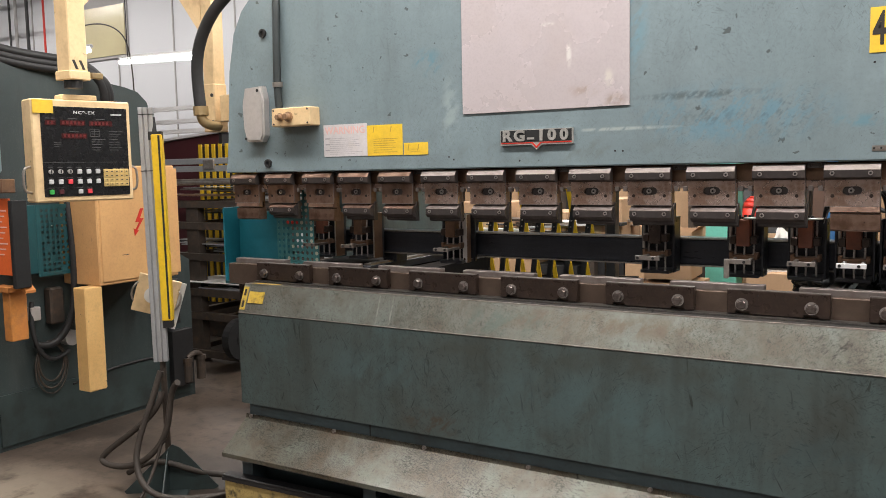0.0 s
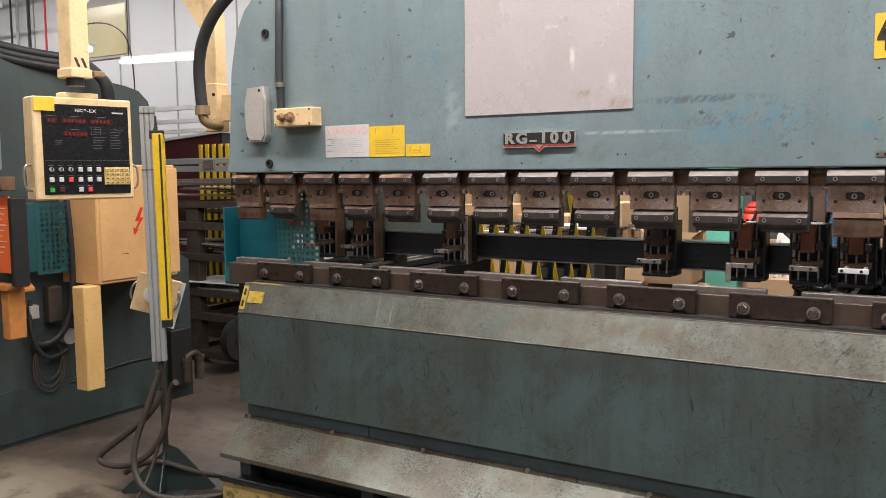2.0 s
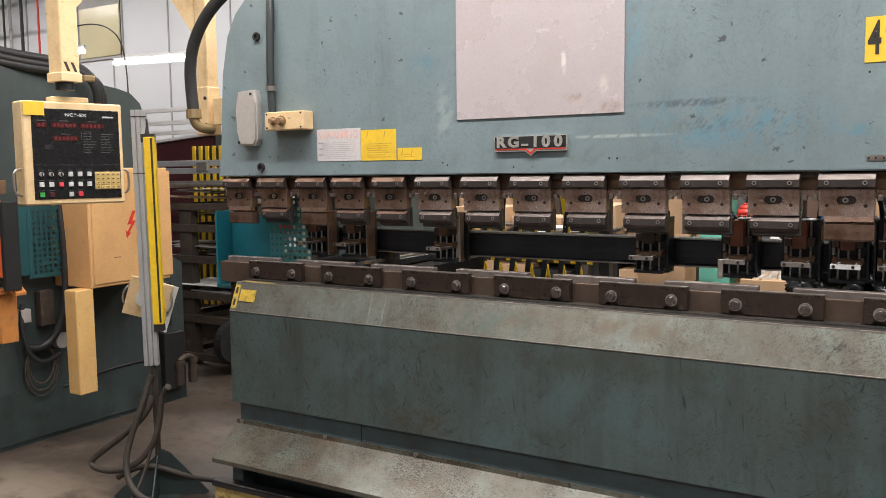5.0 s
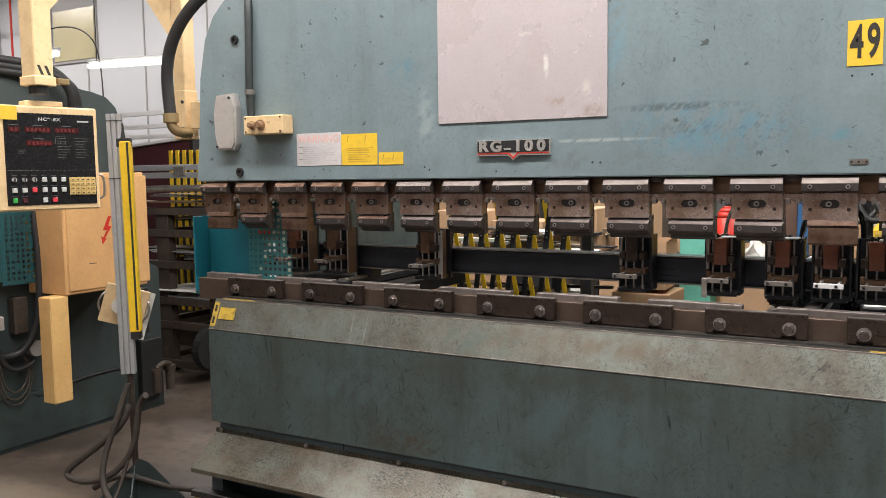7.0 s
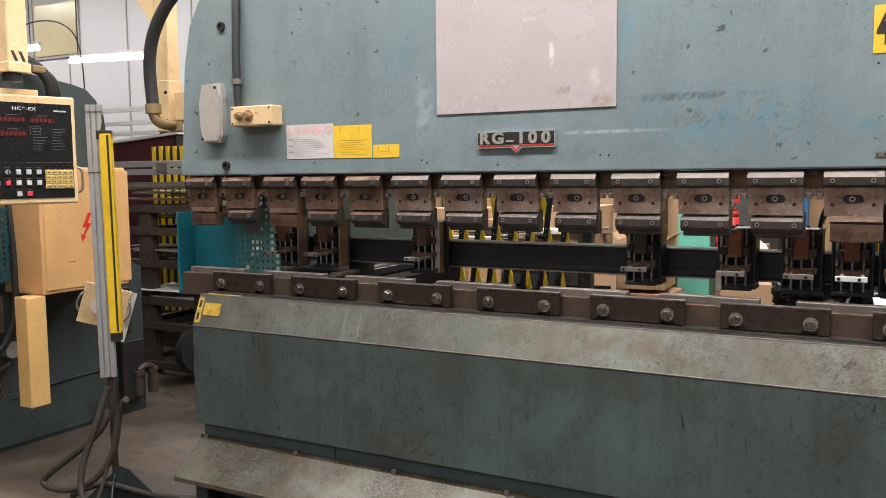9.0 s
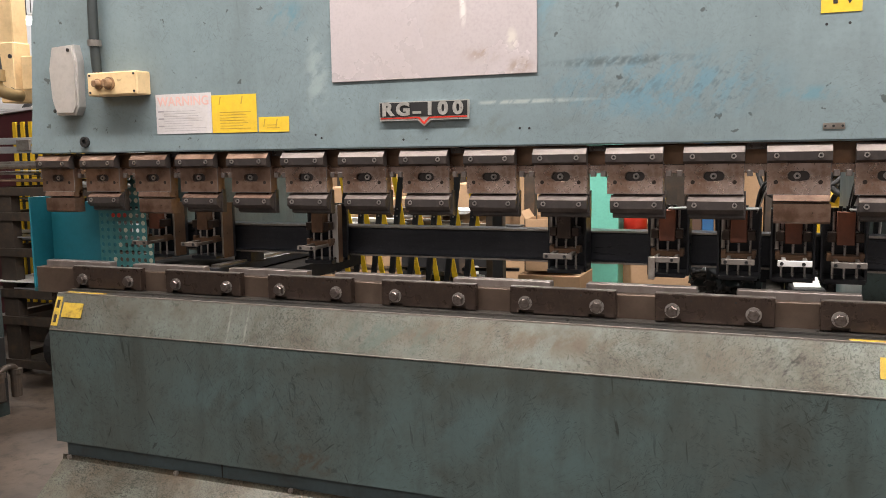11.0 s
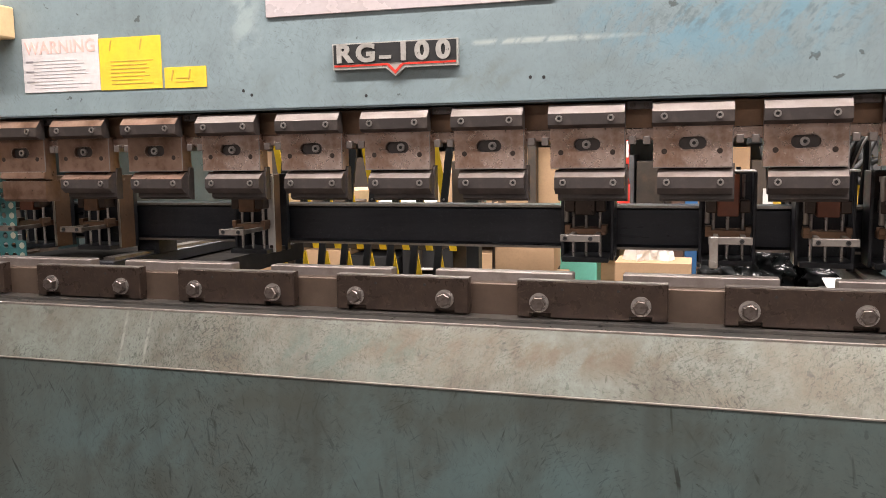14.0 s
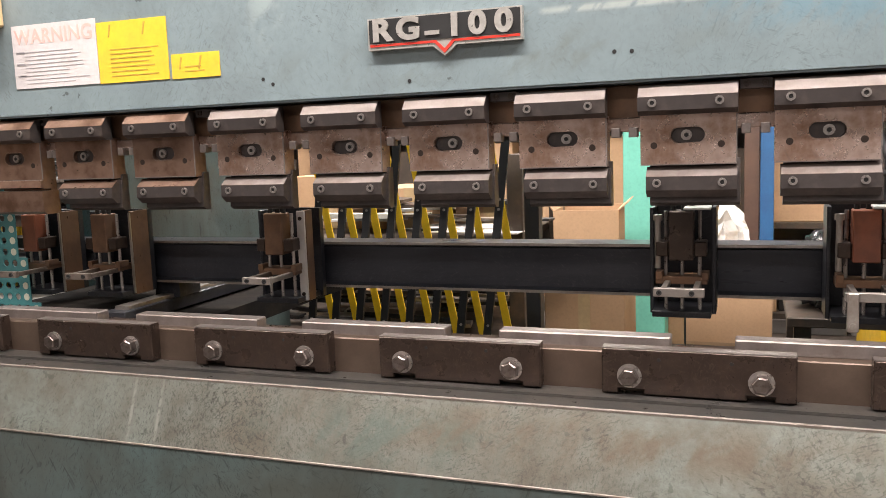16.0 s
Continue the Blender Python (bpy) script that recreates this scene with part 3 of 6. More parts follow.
def punch_holders():
    meshes = {}

    def cached(key, make, material, name, parent, label=""):
        if key not in meshes:
            bm = bmesh.new()
            make(bm)
            meshes[key] = part(name, bm, material, parent, label)
            return meshes[key]
        return share(meshes[key], parent, Matrix())

    def upper(bm):
        prism(bm, [(0.004, 1.577), (-0.008, 1.577), (-0.024, 1.559), (-0.024, 1.538), (-0.012, 1.531), (0.004, 1.531)], -0.0745, 0.0745)

    def lower(bm):
        prism(bm, [(0.03, 1.449), (0.010, 1.449), (-0.009, 1.434), (-0.010, 1.413), (0.004, 1.401), (0.03, 1.401)], -0.064, 0.074)

    def tongue(bm):
        prism(bm, [(0.036, 1.46), (0.022, 1.46), (0.016, 1.44), (0.012, 1.392), (0.022, 1.386), (0.036, 1.386)], -0.060, 0.078)

    def upper_edge(bm):
        prism(bm, [(-0.0075, 1.5775), (-0.0086, 1.5775), (-0.0243, 1.5595), (-0.0236, 1.5588)], -0.0742, 0.0742)

    def lower_edge(bm):
        prism(bm, [(0.011, 1.4495), (0.0095, 1.4497), (-0.0093, 1.4346), (-0.0086, 1.4336)], -0.0637, 0.0737)

    def slot_rim(bm):
        rings = []
        for r in (0.0125, 0.0142):
            ring = []
            for i in range(20):
                a = math.pi / 2 - i * math.tau / 20
                cx = 0.0135 if i < 10 else -0.0135
                ring.append(bm.verts.new((cx + r * math.cos(a), -0.0005 if r > 0.013 else 0.002, 1.499 + r * math.sin(a))))
            rings.append(ring)
        for i in range(20):
            bm.faces.new((rings[0][i], rings[0][(i + 1) % 20], rings[1][(i + 1) % 20], rings[1][i]))
        bmesh.ops.solidify(bm, geom=bm.faces[:], thickness=0.0006)

    def foot_edge(bm):
        span(bm, -0.0727, 0.0727, -0.0007, 0.0012, 1.4522, 1.4538)
        span(bm, 0.0717, 0.0735, -0.0007, 0.0012, 1.454, 1.530)

    # dark insert imitates the shade inside the slot
    def slot_floor(bm):
        pts = []
        for i in range(16):
            a = math.pi / 2 - i * math.tau / 16
            pts.append(((0.0130 if i < 8 else -0.0130) + 0.0122 * math.cos(a), 1.499 + 0.0122 * math.sin(a)))
        prism(bm, pts, 0.008, 0.0195, "y")

    # black disc gives the screw recess its shade
    def socket(bm):
        rod(bm, (0, -0.0008, 0), (0, -0.0014, 0), 0.0037, 6)

    def plain(bm):
        span(bm, -0.058, 0.073, 0.02, 0.036, 1.42, 1.46)
        prism(bm, [(0.03, 1.455), (-0.004, 1.452), (-0.008, 1.437), (0.004, 1.434), (0.03, 1.434)], -0.058, 0.073)
        prism(bm, [(0.04, 1.430), (-0.006, 1.430), (-0.006, 1.386), (0.002, 1.380), (0.04, 1.380)], -0.056, 0.075)

    def pin(bm):
        rod(bm, (0, 0.001, 1.4835), (0, -0.0006, 1.4835), 0.0055, 10)

    def cap(bm):
        socket_bolt(bm, (0, 0, 0), 0.0068, 0.0035)

    def big(bm):
        socket_bolt(bm, (0, 0.008, 1.499), 0.0085, 0.005)

    def wedge(bm):
        span(bm, -0.007, 0.007, 0.010, 0.03, 1.498, 1.514, 0.001)

    rng = random.Random(4)
    for k in range(1, 16):
        body = "dark body" if k < 6 else "body"
        if body not in meshes:
            bm2 = bmesh.new()
            holder_body(bm2, 1.452)
            hd = meshes[body] = part("punch_holder", bm2, DARKHOLDER if k < 6 else HOLDER, PB, "dark brown oily punch holder" if k < 6 else "browned steel punch holder with slotted face")
            hd.location = ((k - 8) * 0.2, 0, 0)
        else:
            hd = share(meshes[body], PB, Matrix.Translation(((k - 8) * 0.2 + (0.013 if k == 3 else 0.0), 0, 0)))
        cached("upper", upper, BAR, "clamp_bar", hd, "blackened bevelled clamp bar")
        # left bevels take the dark steel to imitate weaker light at that end
        cached("upper_edge" + str(k < 6), upper_edge, DARKHOLDER if k < 6 else GROUND, "ground_edge", hd, "oily brown bevel darkened for weaker light at left" if k < 6 else "bright ground bevel")
        for s in (-0.052, 0.050):
            cached("pin", pin, CLAMP, "pin_hole", hd).location.x = s
        cached("rim", slot_rim, STEEL, "slot_rim", hd, "bright worn slot rim")
        cached("foot_edge", foot_edge, GROUND, "worn_edge", hd, "edge worn bright")
        cached("slot_floor", slot_floor, BAR, "slot_floor", hd)
        o = cached("big", big, BOLT, "slot_screw", hd)
        o.location.x = rng.uniform(-0.006, 0.01)
        cached("socket", socket, BLACK, "socket", hd).location = (o.location.x, 0.0035, 1.499)
        spots = [(-0.052, -0.0242, 1.55), (0.048, -0.0242, 1.55)]
        if k in (1, 3, 13):
            cached("plain", plain, DARKHOLDER, "plain_bar", hd, "plain brown steel bar")
        else:
            cached("lower", lower, BAR, "clamp_bar", hd, "blackened bevelled clamp bar")
            cached("lower_edge" + str(k < 6), lower_edge, DARKHOLDER if k < 6 else GROUND, "ground_edge", hd, "oily brown bevel darkened for weaker light at left" if k < 6 else "bright ground bevel")
            cached("tongue", tongue, BAR, "tongue", hd)
            spots += [(-0.047, -0.0095, 1.4245), (0.052, -0.0095, 1.4245)]
        for s in spots:
            cached("cap", cap, BOLT, "cap_screw", hd).location = s
            cached("socket", socket, BLACK, "socket", hd).location = s
        for s in (-0.086, 0.086):
            cached("wedge", wedge, GROUND, "wedge", hd).location.x = s
    # small dark clips screwed over the rail in some gaps
    for x in (-1.3, -0.9, -0.5, 0.1, 0.5, 0.9):
        bm = bmesh.new()
        span(bm, x - 0.024, x + 0.024, 0.008, 0.03, 1.566, 1.582, 0.001)
        clip = part("rail_clip", bm, BAR, PB, "small dark steel clip")
        for dx in (-0.013, 0.013):
            bm = bmesh.new()
            socket_bolt(bm, (x + dx, 0.008, 1.574), 0.0055, 0.002)
            part("clip_screw", bm, CLAMP, clip)


punch_holders()


def beam_fittings():
    # pale sheet on the beam
    bm = bmesh.new()
    box(bm, (0.027, -0.021, 2.03), (0.627, 0.004, 0.50), 0.001)
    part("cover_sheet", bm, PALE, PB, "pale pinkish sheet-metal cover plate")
    # badge
    bm = bmesh.new()
    prism(bm, [(-0.129, 1.7155), (0.145, 1.7155), (0.145, 1.662), (0.032, 1.662), (0.011, 1.645), (-0.010, 1.662), (-0.129, 1.662)], -0.030, -0.018, "y")
    badge = part("badge", bm, BADGELET, PB, "black type badge with chrome lettering and a red line")
    bm = bmesh.new()
    prism(bm, [(-0.126, 1.713), (0.142, 1.713), (0.142, 1.673), (-0.126, 1.673)], -0.0315, -0.030, "y")
    part("field", bm, BADGE, badge)
    bm = bmesh.new()
    prism(bm, [(-0.125, 1.6715), (-0.004, 1.6715), (0.011, 1.657), (0.026, 1.6715), (0.141, 1.6715), (0.141, 1.6675), (0.029, 1.6675),
               (0.011, 1.6495), (-0.007, 1.6675), (-0.125, 1.6675)], -0.0315, -0.030, "y")
    part("red_line", bm, RED, badge)
    for txt, x in (("R", -0.102), ("G", -0.053), ("1", 0.030), ("0", 0.070), ("0", 0.115)):
        letters("lettering", txt, 0.050, 0.002, BADGELET, badge, Matrix.Translation((x, -0.0325, 1.6925)) @ FRONT, "", 1.18, 1.0, 0.0022)
    bm = bmesh.new()
    box(bm, (-0.010, -0.0325, 1.684), (0.026, 0.003, 0.007))
    part("lettering", bm, BADGELET, badge)
    # warning and notice labels
    bm = bmesh.new()
    box(bm, (-0.832, -0.0190, 1.7055), (0.217, 0.002, 0.127))
    lab = part("warning_label", bm, LABELWHITE, PB, "white warning label with faded red heading")
    letters("heading", "WARNING", 0.041, 0.0004, SALMON, lab, Matrix.Translation((-0.832, -0.0203, 1.744)) @ FRONT, "", 0.98, 1.05, 0.0008)
    rng = random.Random(3)
    for i in range(9):
        bm = bmesh.new()
        z = 1.714 - i * 0.0078
        x0 = -0.91 if i % 3 else -0.932
        span(bm, x0, -0.75 + rng.uniform(-0.05, 0.015), -0.0206, -0.0198, z - 0.0006, z + 0.0006)
        if i % 3 == 0:
            span(bm, -0.932, -0.910, -0.0206, -0.0198, z - 0.0022, z + 0.0022)
        part("text_line", bm, GREYINK, lab)
    for x0, x1, z0, z1 in ((-0.722, -0.556, 1.641, 1.759), (-0.549, -0.441, 1.640, 1.686)):
        bm = bmesh.new()
        span(bm, x0, x1, -0.020, -0.018, z0, z1)
        y = part("notice_label", bm, LABELYEL, PB, "yellow notice label with faint print")
        for i in range(int((z1 - z0) / 0.016)):
            bm = bmesh.new()
            z = z0 + 0.012 + i * 0.0085
            span(bm, x0 + 0.03, x1 - rng.uniform(0.015, 0.05), -0.0206, -0.0198, z, z + 0.002)
            part("text_line", bm, mat_faint, y)
        for i in range(2):
            bm = bmesh.new()
            x = x0 + (x1 - x0) * (0.18 + 0.47 * i + rng.uniform(-0.05, 0.05))
            prism(bm, [(x, z1 - 0.006), (x + 0.004, z1 - 0.006), (x - 0.002, z1 - 0.03), (x - 0.005, z1 - 0.03)], -0.0208, -0.0198, "y")
            part("pen_mark", bm, mat_faint, y)
    # number plate on the right
    bm = bmesh.new()
    span(bm, 1.036, 1.125, -0.020, -0.018, 1.886, 2.011)
    sign = part("number_label", bm, LABELYEL, PB, "yellow number label with a large black 49")
    letters("digits", "49", 0.128, 0.0005, INK, sign, Matrix.Translation((1.081, -0.0204, 1.948)) @ FRONT, "", 0.52, 1.25, 0.003)
    bm = bmesh.new()
    span(bm, 1.05, 1.098, -0.020, -0.018, 1.612, 1.627)
    part("small_plate", bm, STEEL, PB, "small riveted blank type plate")
    for x in (1.055, 1.073, 1.093):
        bm = bmesh.new()
        rod(bm, (x, -0.018, 1.6195), (x, -0.0225, 1.6195), 0.003, 8)
        part("rivet", bm, BLACK, PB)
    # cast cover, switch box, conduit on the left
    bm = bmesh.new()
    prism(bm, [(-1.34, 1.94), (-1.245, 1.945), (-1.232, 1.89), (-1.236, 1.74), (-1.252, 1.712), (-1.335, 1.714), (-1.352, 1.77), (-1.357, 1.87)], -0.055, -0.018, "y")
    bmesh.ops.bevel(bm, geom=[e for e in bm.edges if all(abs(v.co.y + 0.055) < 1e-4 for v in e.verts)], offset=0.008, segments=2, affect="EDGES")
    cov = part("cast_cover", bm, CASTALU, PB, "grey cast aluminium cover with two screws")
    for x, z in ((-1.262, 1.927), (-1.335, 1.728)):
        bm = bmesh.new()
        rod(bm, (x, -0.055, z), (x, -0.058, z), 0.006, 10)
        part("cover_screw", bm, BLACK, cov)
    bm = bmesh.new()
    box(bm, (-1.06, -0.05, 1.807), (0.205, 0.065, 0.075), 0.004)
    sw = part("switch_box", bm, CREAM, PB, "cream-yellow switch box with a worn selector")
    for x, r in ((-1.112, 0.017), (-1.068, 0.021)):
        bm = bmesh.new()
        rod(bm, (x, -0.082, 1.807), (x, -0.090, 1.807), r, 16)
        rod(bm, (x, -0.090, 1.807), (x, -0.108, 1.807), r * 0.78, 14, r * 0.6)
        box(bm, (x, -0.109, 1.807), (0.008, 0.008, r * 1.2), 0.002)
        part("selector", bm, BRONZE, sw, "worn bronze selector knob")
    for x, z in ((-1.15, 1.835), (-0.97, 1.835), (-1.15, 1.78), (-0.97, 1.78)):
        bm = bmesh.new()
        rod(bm, (x, -0.082, z), (x, -0.0845, z), 0.004, 8)
        part("box_screw", bm, BLACK, sw)
    tube("conduit", [(-1.156, -0.04, 1.845), (-1.158, -0.045, 1.92), (-1.157, -0.045, 2.05), (-1.155, -0.04, 2.2), (-1.16, -0.03, 2.33), (-1.20, 0.0, 2.40), (-1.28, 0.05, 2.43)],
         0.016, GREENHOSE, PB, "green-grey cable conduit")
    bm = bmesh.new()
    rod(bm, (-1.158, -0.043, 1.935), (-1.157, -0.044, 1.955), 0.022, 14)
    part("conduit_nut", bm, STEEL, PB)
    for x, z in ((-1.25, 2.165), (-1.246, 1.622)):
        bm = bmesh.new()
        socket_bolt(bm, (x, -0.018, z), 0.018, 0.010)
        part("beam_screw", bm, BLACK, PB)
    for x, z in ((-0.33, 1.618), (-0.06, 1.608), (0.29, 1.633), (0.317, 1.632), (-0.35, 1.628), (1.05, 1.86), (1.1, 1.86)):
        bm = bmesh.new()
        rod(bm, (x, -0.0175, z), (x, -0.0188, z), 0.0035, 8)
        part("drill_hole", bm, BLACK, PB)


BRONZE = mat("worn bronze", (0.42, 0.27, 0.16), (0.25, 0.15, 0.09), 30, 0.4, 0.4, 0.05)
mat_faint = mat("faded brown print", (0.55, 0.36, 0.06), None, 20, 0.5, 0, 0)
GREENHOSE = mat("painted conduit", (0.036, 0.045, 0.046), (0.026, 0.032, 0.033), 10, 0.45, 0, 0.05)
beam_fittings()


# ---- moving bed ----
def bed():
    bm = bmesh.new()
    shell(bm, [(-0.1705, 1.001), (-0.172, 0.996), (-0.172, 0.612)], -1.308, 1.308, 0.012)
    b = part("bed", bm, APRON, PB, "green-grey moving lower bed with sloped bare front edge")
    bm = bmesh.new()
    shell(bm, [(-0.1245, 1.1145), (-0.1705, 1.001)], -1.308, 1.308, 0.012)
    part("sloped_plate", bm, SLOPE, b, "sloped plate rubbed to bare metal")
    bm = bmesh.new()
    shell(bm, [(0.12, 1.116), (-0.120, 1.116), (-0.1245, 1.1145)], -1.308, 1.308, 0.012)
    part("ledge_plate", bm, LEDGE, b, "oily dark ledge plate")
    for y, z in ((-0.1225, 1.1155), (-0.1718, 0.9995)):
        bm = bmesh.new()
        rod(bm, (-1.306, y, z), (1.306, y, z), 0.0032 if y > -0.15 else 0.0022, 6)
        part("worn_edge", bm, STEEL, b, "edge worn to bright metal")
    bm = bmesh.new()
    span(bm, -1.5, 1.5, -0.030, 0.03, 1.095, 1.186, 0.002)
    part("die_rail", bm, DIERAIL, b, "brown rusted die rail")
    bm = bmesh.new()
    span(bm, -1.5, 1.5, 0.03, 0.075, 1.0, 1.178)
    part("bed_beam", bm, CLAMP, b)
    bm = bmesh.new()
    span(bm, -1.3, 1.3, -0.075, -0.03, 1.1165, 1.1215)
    part("ledge_strip", bm, LEDGE, b)
    # clamp plates with hexagon bolts
    bm = bmesh.new()
    prism(bm, [(-0.146, 1.198), (0.146, 1.198), (0.146, 1.124), (0.115, 1.124), (0.115, 1.132), (0.075, 1.132), (0.075, 1.124),
               (-0.08, 1.124), (-0.08, 1.132), (-0.12, 1.132), (-0.12, 1.124), (-0.146, 1.124)], -0.055, -0.030, "y")
    bmesh.ops.bevel(bm, geom=[e for e in bm.edges if all(abs(v.co.y + 0.055) < 1e-4 for v in e.verts)], offset=0.002, segments=1, affect="EDGES")
    plate = part("clamp_plate", bm, CLAMP, b, "dark oiled steel die clamp")
    bm = bmesh.new()
    hexbolt(bm, (0, 0, 0), 0.0155, 0.012)
    bolt = part("hex_bolt", bm, HEXSTEEL, b)
    bm = bmesh.new()
    rod(bm, (0, 0.003, 0), (0, 0, 0), 0.0195, 18)
    washer = part("washer", bm, BOLT, b)
    bm = bmesh.new()
    prism(bm, [(-0.1455, 1.1975), (0.1455, 1.1975), (0.1455, 1.1990), (-0.1455, 1.1990)], -0.0545, -0.0305, "y")
    rim = part("plate_rim", bm, GROUND, b, "worn bright top edge")
    bm = bmesh.new()
    rod(bm, (0, 0, 0), (0, -0.0008, 0), 0.003, 8)
    dot = part("pin_hole", bm, BLACK, b)
    rng = random.Random(9)
    for i in range(-4, 5):
        x = 0.022 + 0.394 * i
        if abs(x) > 1.36:
            continue
        first = i == -3
        o = plate if first else share(plate, b, Matrix())
        o.location.x = x
        (rim if first else share(rim, b, Matrix())).location.x = x
        for s in (-0.102, 0.096):
            q = bolt if first and s < 0 else share(bolt, b, Matrix())
            q.matrix_basis = Matrix.Translation((x + s, -0.058, 1.154)) @ pose(0, 0, 0, 0, rng.uniform(0, 60), 0)
            q = washer if first and s < 0 else share(washer, b, Matrix())
            q.location = (x + s, -0.058, 1.154)
            q = dot if first and s < 0 else share(dot, b, Matrix())
            q.location = (x + s * 0.55, -0.055, 1.182)
    # light steel bars along the rail
    bm = bmesh.new()
    span(bm, -0.1455, 0.1455, -0.005, 0.03, 1.184, 1.207, 0.002)
    bar = part("rail_bar", bm, GROUND, b, "bright worn steel bar on the rail")
    for i in range(-3, 5):
        x = -0.162 + 0.39 * i
        o = bar if i == -3 else share(bar, b, Matrix())
        o.location = (x, 0, rng.uniform(-0.001, 0.001))
    # warning stickers on the slope ends
    for sx in (-1, 1):
        tilt = math.degrees(math.atan2(0.046, 0.1135))
        for x, w, h, s in ((-1.292, 0.028, 0.10, 0.0), (-1.225, 0.085, 0.05, 0.006)):
            bm = bmesh.new()
            box(bm, (0, 0, 0), (w, 0.0012, h))
            st = part("caution_sticker", bm, STICKER, b, "dirty yellow caution sticker")
            st.matrix_basis = pose(sx * x, -0.1483, 1.058 + s, -tilt)
            for q in range(2):
                bm = bmesh.new()
                box(bm, (0.0, -0.0008, (q - 0.5) * h * 0.5), (w * 0.4, 0.0008, h * 0.28 if w < 0.05 else h * 0.09))
                tp = part("sticker_print", bm, INK if w < 0.05 else mat_faint, b)
                tp.matrix_basis = st.matrix_basis
        bm = bmesh.new()
        span(bm, sx * 1.28, sx * 1.12, -0.118, -0.098, 1.1165, 1.1178)
        part("caution_sticker", bm, STICKER, b, "worn yellow caution sticker")
    # bed arms reaching back under the gauge
    for x in (-0.825, 0.95):
        bm = bmesh.new()
        span(bm, x - 0.03, x + 0.03, 0.075, 0.95, 1.16, 1.19, 0.002)
        part("gauge_arm", bm, BLACKSTEEL, b)
        bm = bmesh.new()
        span(bm, x - 0.018, x + 0.018, 0.10, 0.95, 1.19, 1.198)
        part("guide_strip", bm, STEEL, b, "bright ground guide strip")
    # black plate fills the dark area behind the die rail
    bm = bmesh.new()
    span(bm, -1.18, -0.68, 0.115, 0.9, 1.10, 1.155)
    part("bed_table", bm, TABLEBLACK, b, "matt black plate behind the die rail")
    bm = bmesh.new()
    span(bm, -1.18, -0.86, 0.115, 0.9, 1.155, 1.185, 0.002)
    part("table_pad", bm, TABLEBLACK, b)
    return b


BED = bed()


# ---- back gauge ----
def back_gauge():
    bm = bmesh.new()
    prism(bm, [(0.24, 1.229), (0.24, 1.235), (0.252, 1.240), (0.252, 1.318), (0.24, 1.323), (0.24, 1.329), (0.31, 1.329), (0.31, 1.229)], -1.16, 1.42)
    g = part("back_gauge", bm, GAUGEBLUE, PB, "black steel back gauge beam with stop units")
    # bright steel strips put the light on the flange edges into the colour
    for z0, z1 in ((1.229, 1.2345), (1.3235, 1.329)):
        bm = bmesh.new()
        span(bm, -1.16, 1.42, 0.2385, 0.2405, z0, z1)
        part("beam_edge", bm, STEEL, g, "bright strip imitating the lit beam flange")
    for x in (-0.825, 0.95):
        bm = bmesh.new()
        span(bm, x - 0.035, x + 0.035, 0.26, 0.34, 1.19, 1.23)
        part("saddle", bm, BLACKSTEEL, g)
    units = [(-1.098, 0), (-0.892, 1), (-0.438, 6), (0.380, 5), (0.671, 3), (0.859, 2), (0.996, 4), (1.121, 2)]
    rng = random.Random(2)
    meshes = {}

    def piece(key, name, make, material, x, label=""):
        if key not in meshes:
            bm = bmesh.new()
            make(bm)
            meshes[key] = part(name, bm, material, g, label)
            meshes[key].location.x = x
            return meshes[key]
        return share(meshes[key], g, Matrix.Translation((x, 0, 0)))

    def frame_plate(bm):
        span(bm, -0.057, -0.050, 0.160, 0.235, 1.213, 1.405, 0.001)
        span(bm, -0.057, 0.057, 0.222, 0.236, 1.213, 1.405)
        span(bm, -0.050, 0.050, 0.125, 0.225, 1.213, 1.224, 0.001)

    def side(bm):
        span(bm, 0.050, 0.057, 0.165, 0.222, 1.213, 1.405, 0.001)
        for z in (1.225, 1.30, 1.39):
            rod(bm, (0.057, 0.19, z), (0.0585, 0.19, z), 0.004, 8)

    def front_edge(bm):
        span(bm, 0.0515, 0.0565, 0.161, 0.165, 1.216, 1.402)

    def narrow_side(bm):
        span(bm, 0.050, 0.057, 0.162, 0.190, 1.213, 1.405, 0.001)

    def front_flange(bm):
        span(bm, 0.038, 0.0565, 0.156, 0.1615, 1.214, 1.404, 0.001)

    def flange_screw(bm):
        socket_bolt(bm, (0.047, 0.156, 0), 0.0042, 0.002)

    def one_rod(bm):
        rod(bm, (0, 0.15, 1.222), (0, 0.15, 1.40), 0.0036, 10)

    def carriage(bm):
        span(bm, -0.021, 0.021, 0.122, 0.16, 1.315, 1.402, 0.002)

    def yoke(bm):
        span(bm, -0.0105, 0.0105, 0.125, 0.165, 1.322, 1.348, 0.002)

    def block(bm):
        span(bm, -0.044, 0.044, 0.13, 0.175, 1.272, 1.286, 0.001)
        span(bm, -0.044, -0.032, 0.128, 0.16, 1.280, 1.294, 0.001)
        span(bm, 0.034, 0.046, 0.128, 0.16, 1.280, 1.294, 0.001)

    def finger(bm):
        span(bm, -0.038, 0.044, 0.030, 0.042, 1.267, 1.282, 0.0012)
        for a in (-0.028, 0.024):
            span(bm, a, a + 0.010, 0.042, 0.150, 1.270, 1.279, 0.001)

    def long_finger(bm):
        span(bm, -0.024, 0.040, 0.036, 0.047, 1.267, 1.281, 0.001)
        span(bm, 0.029, 0.039, 0.047, 0.150, 1.269, 1.279, 0.001)

    def left_arm(bm):
        span(bm, -0.023, -0.013, 0.047, 0.160, 1.269, 1.279, 0.001)

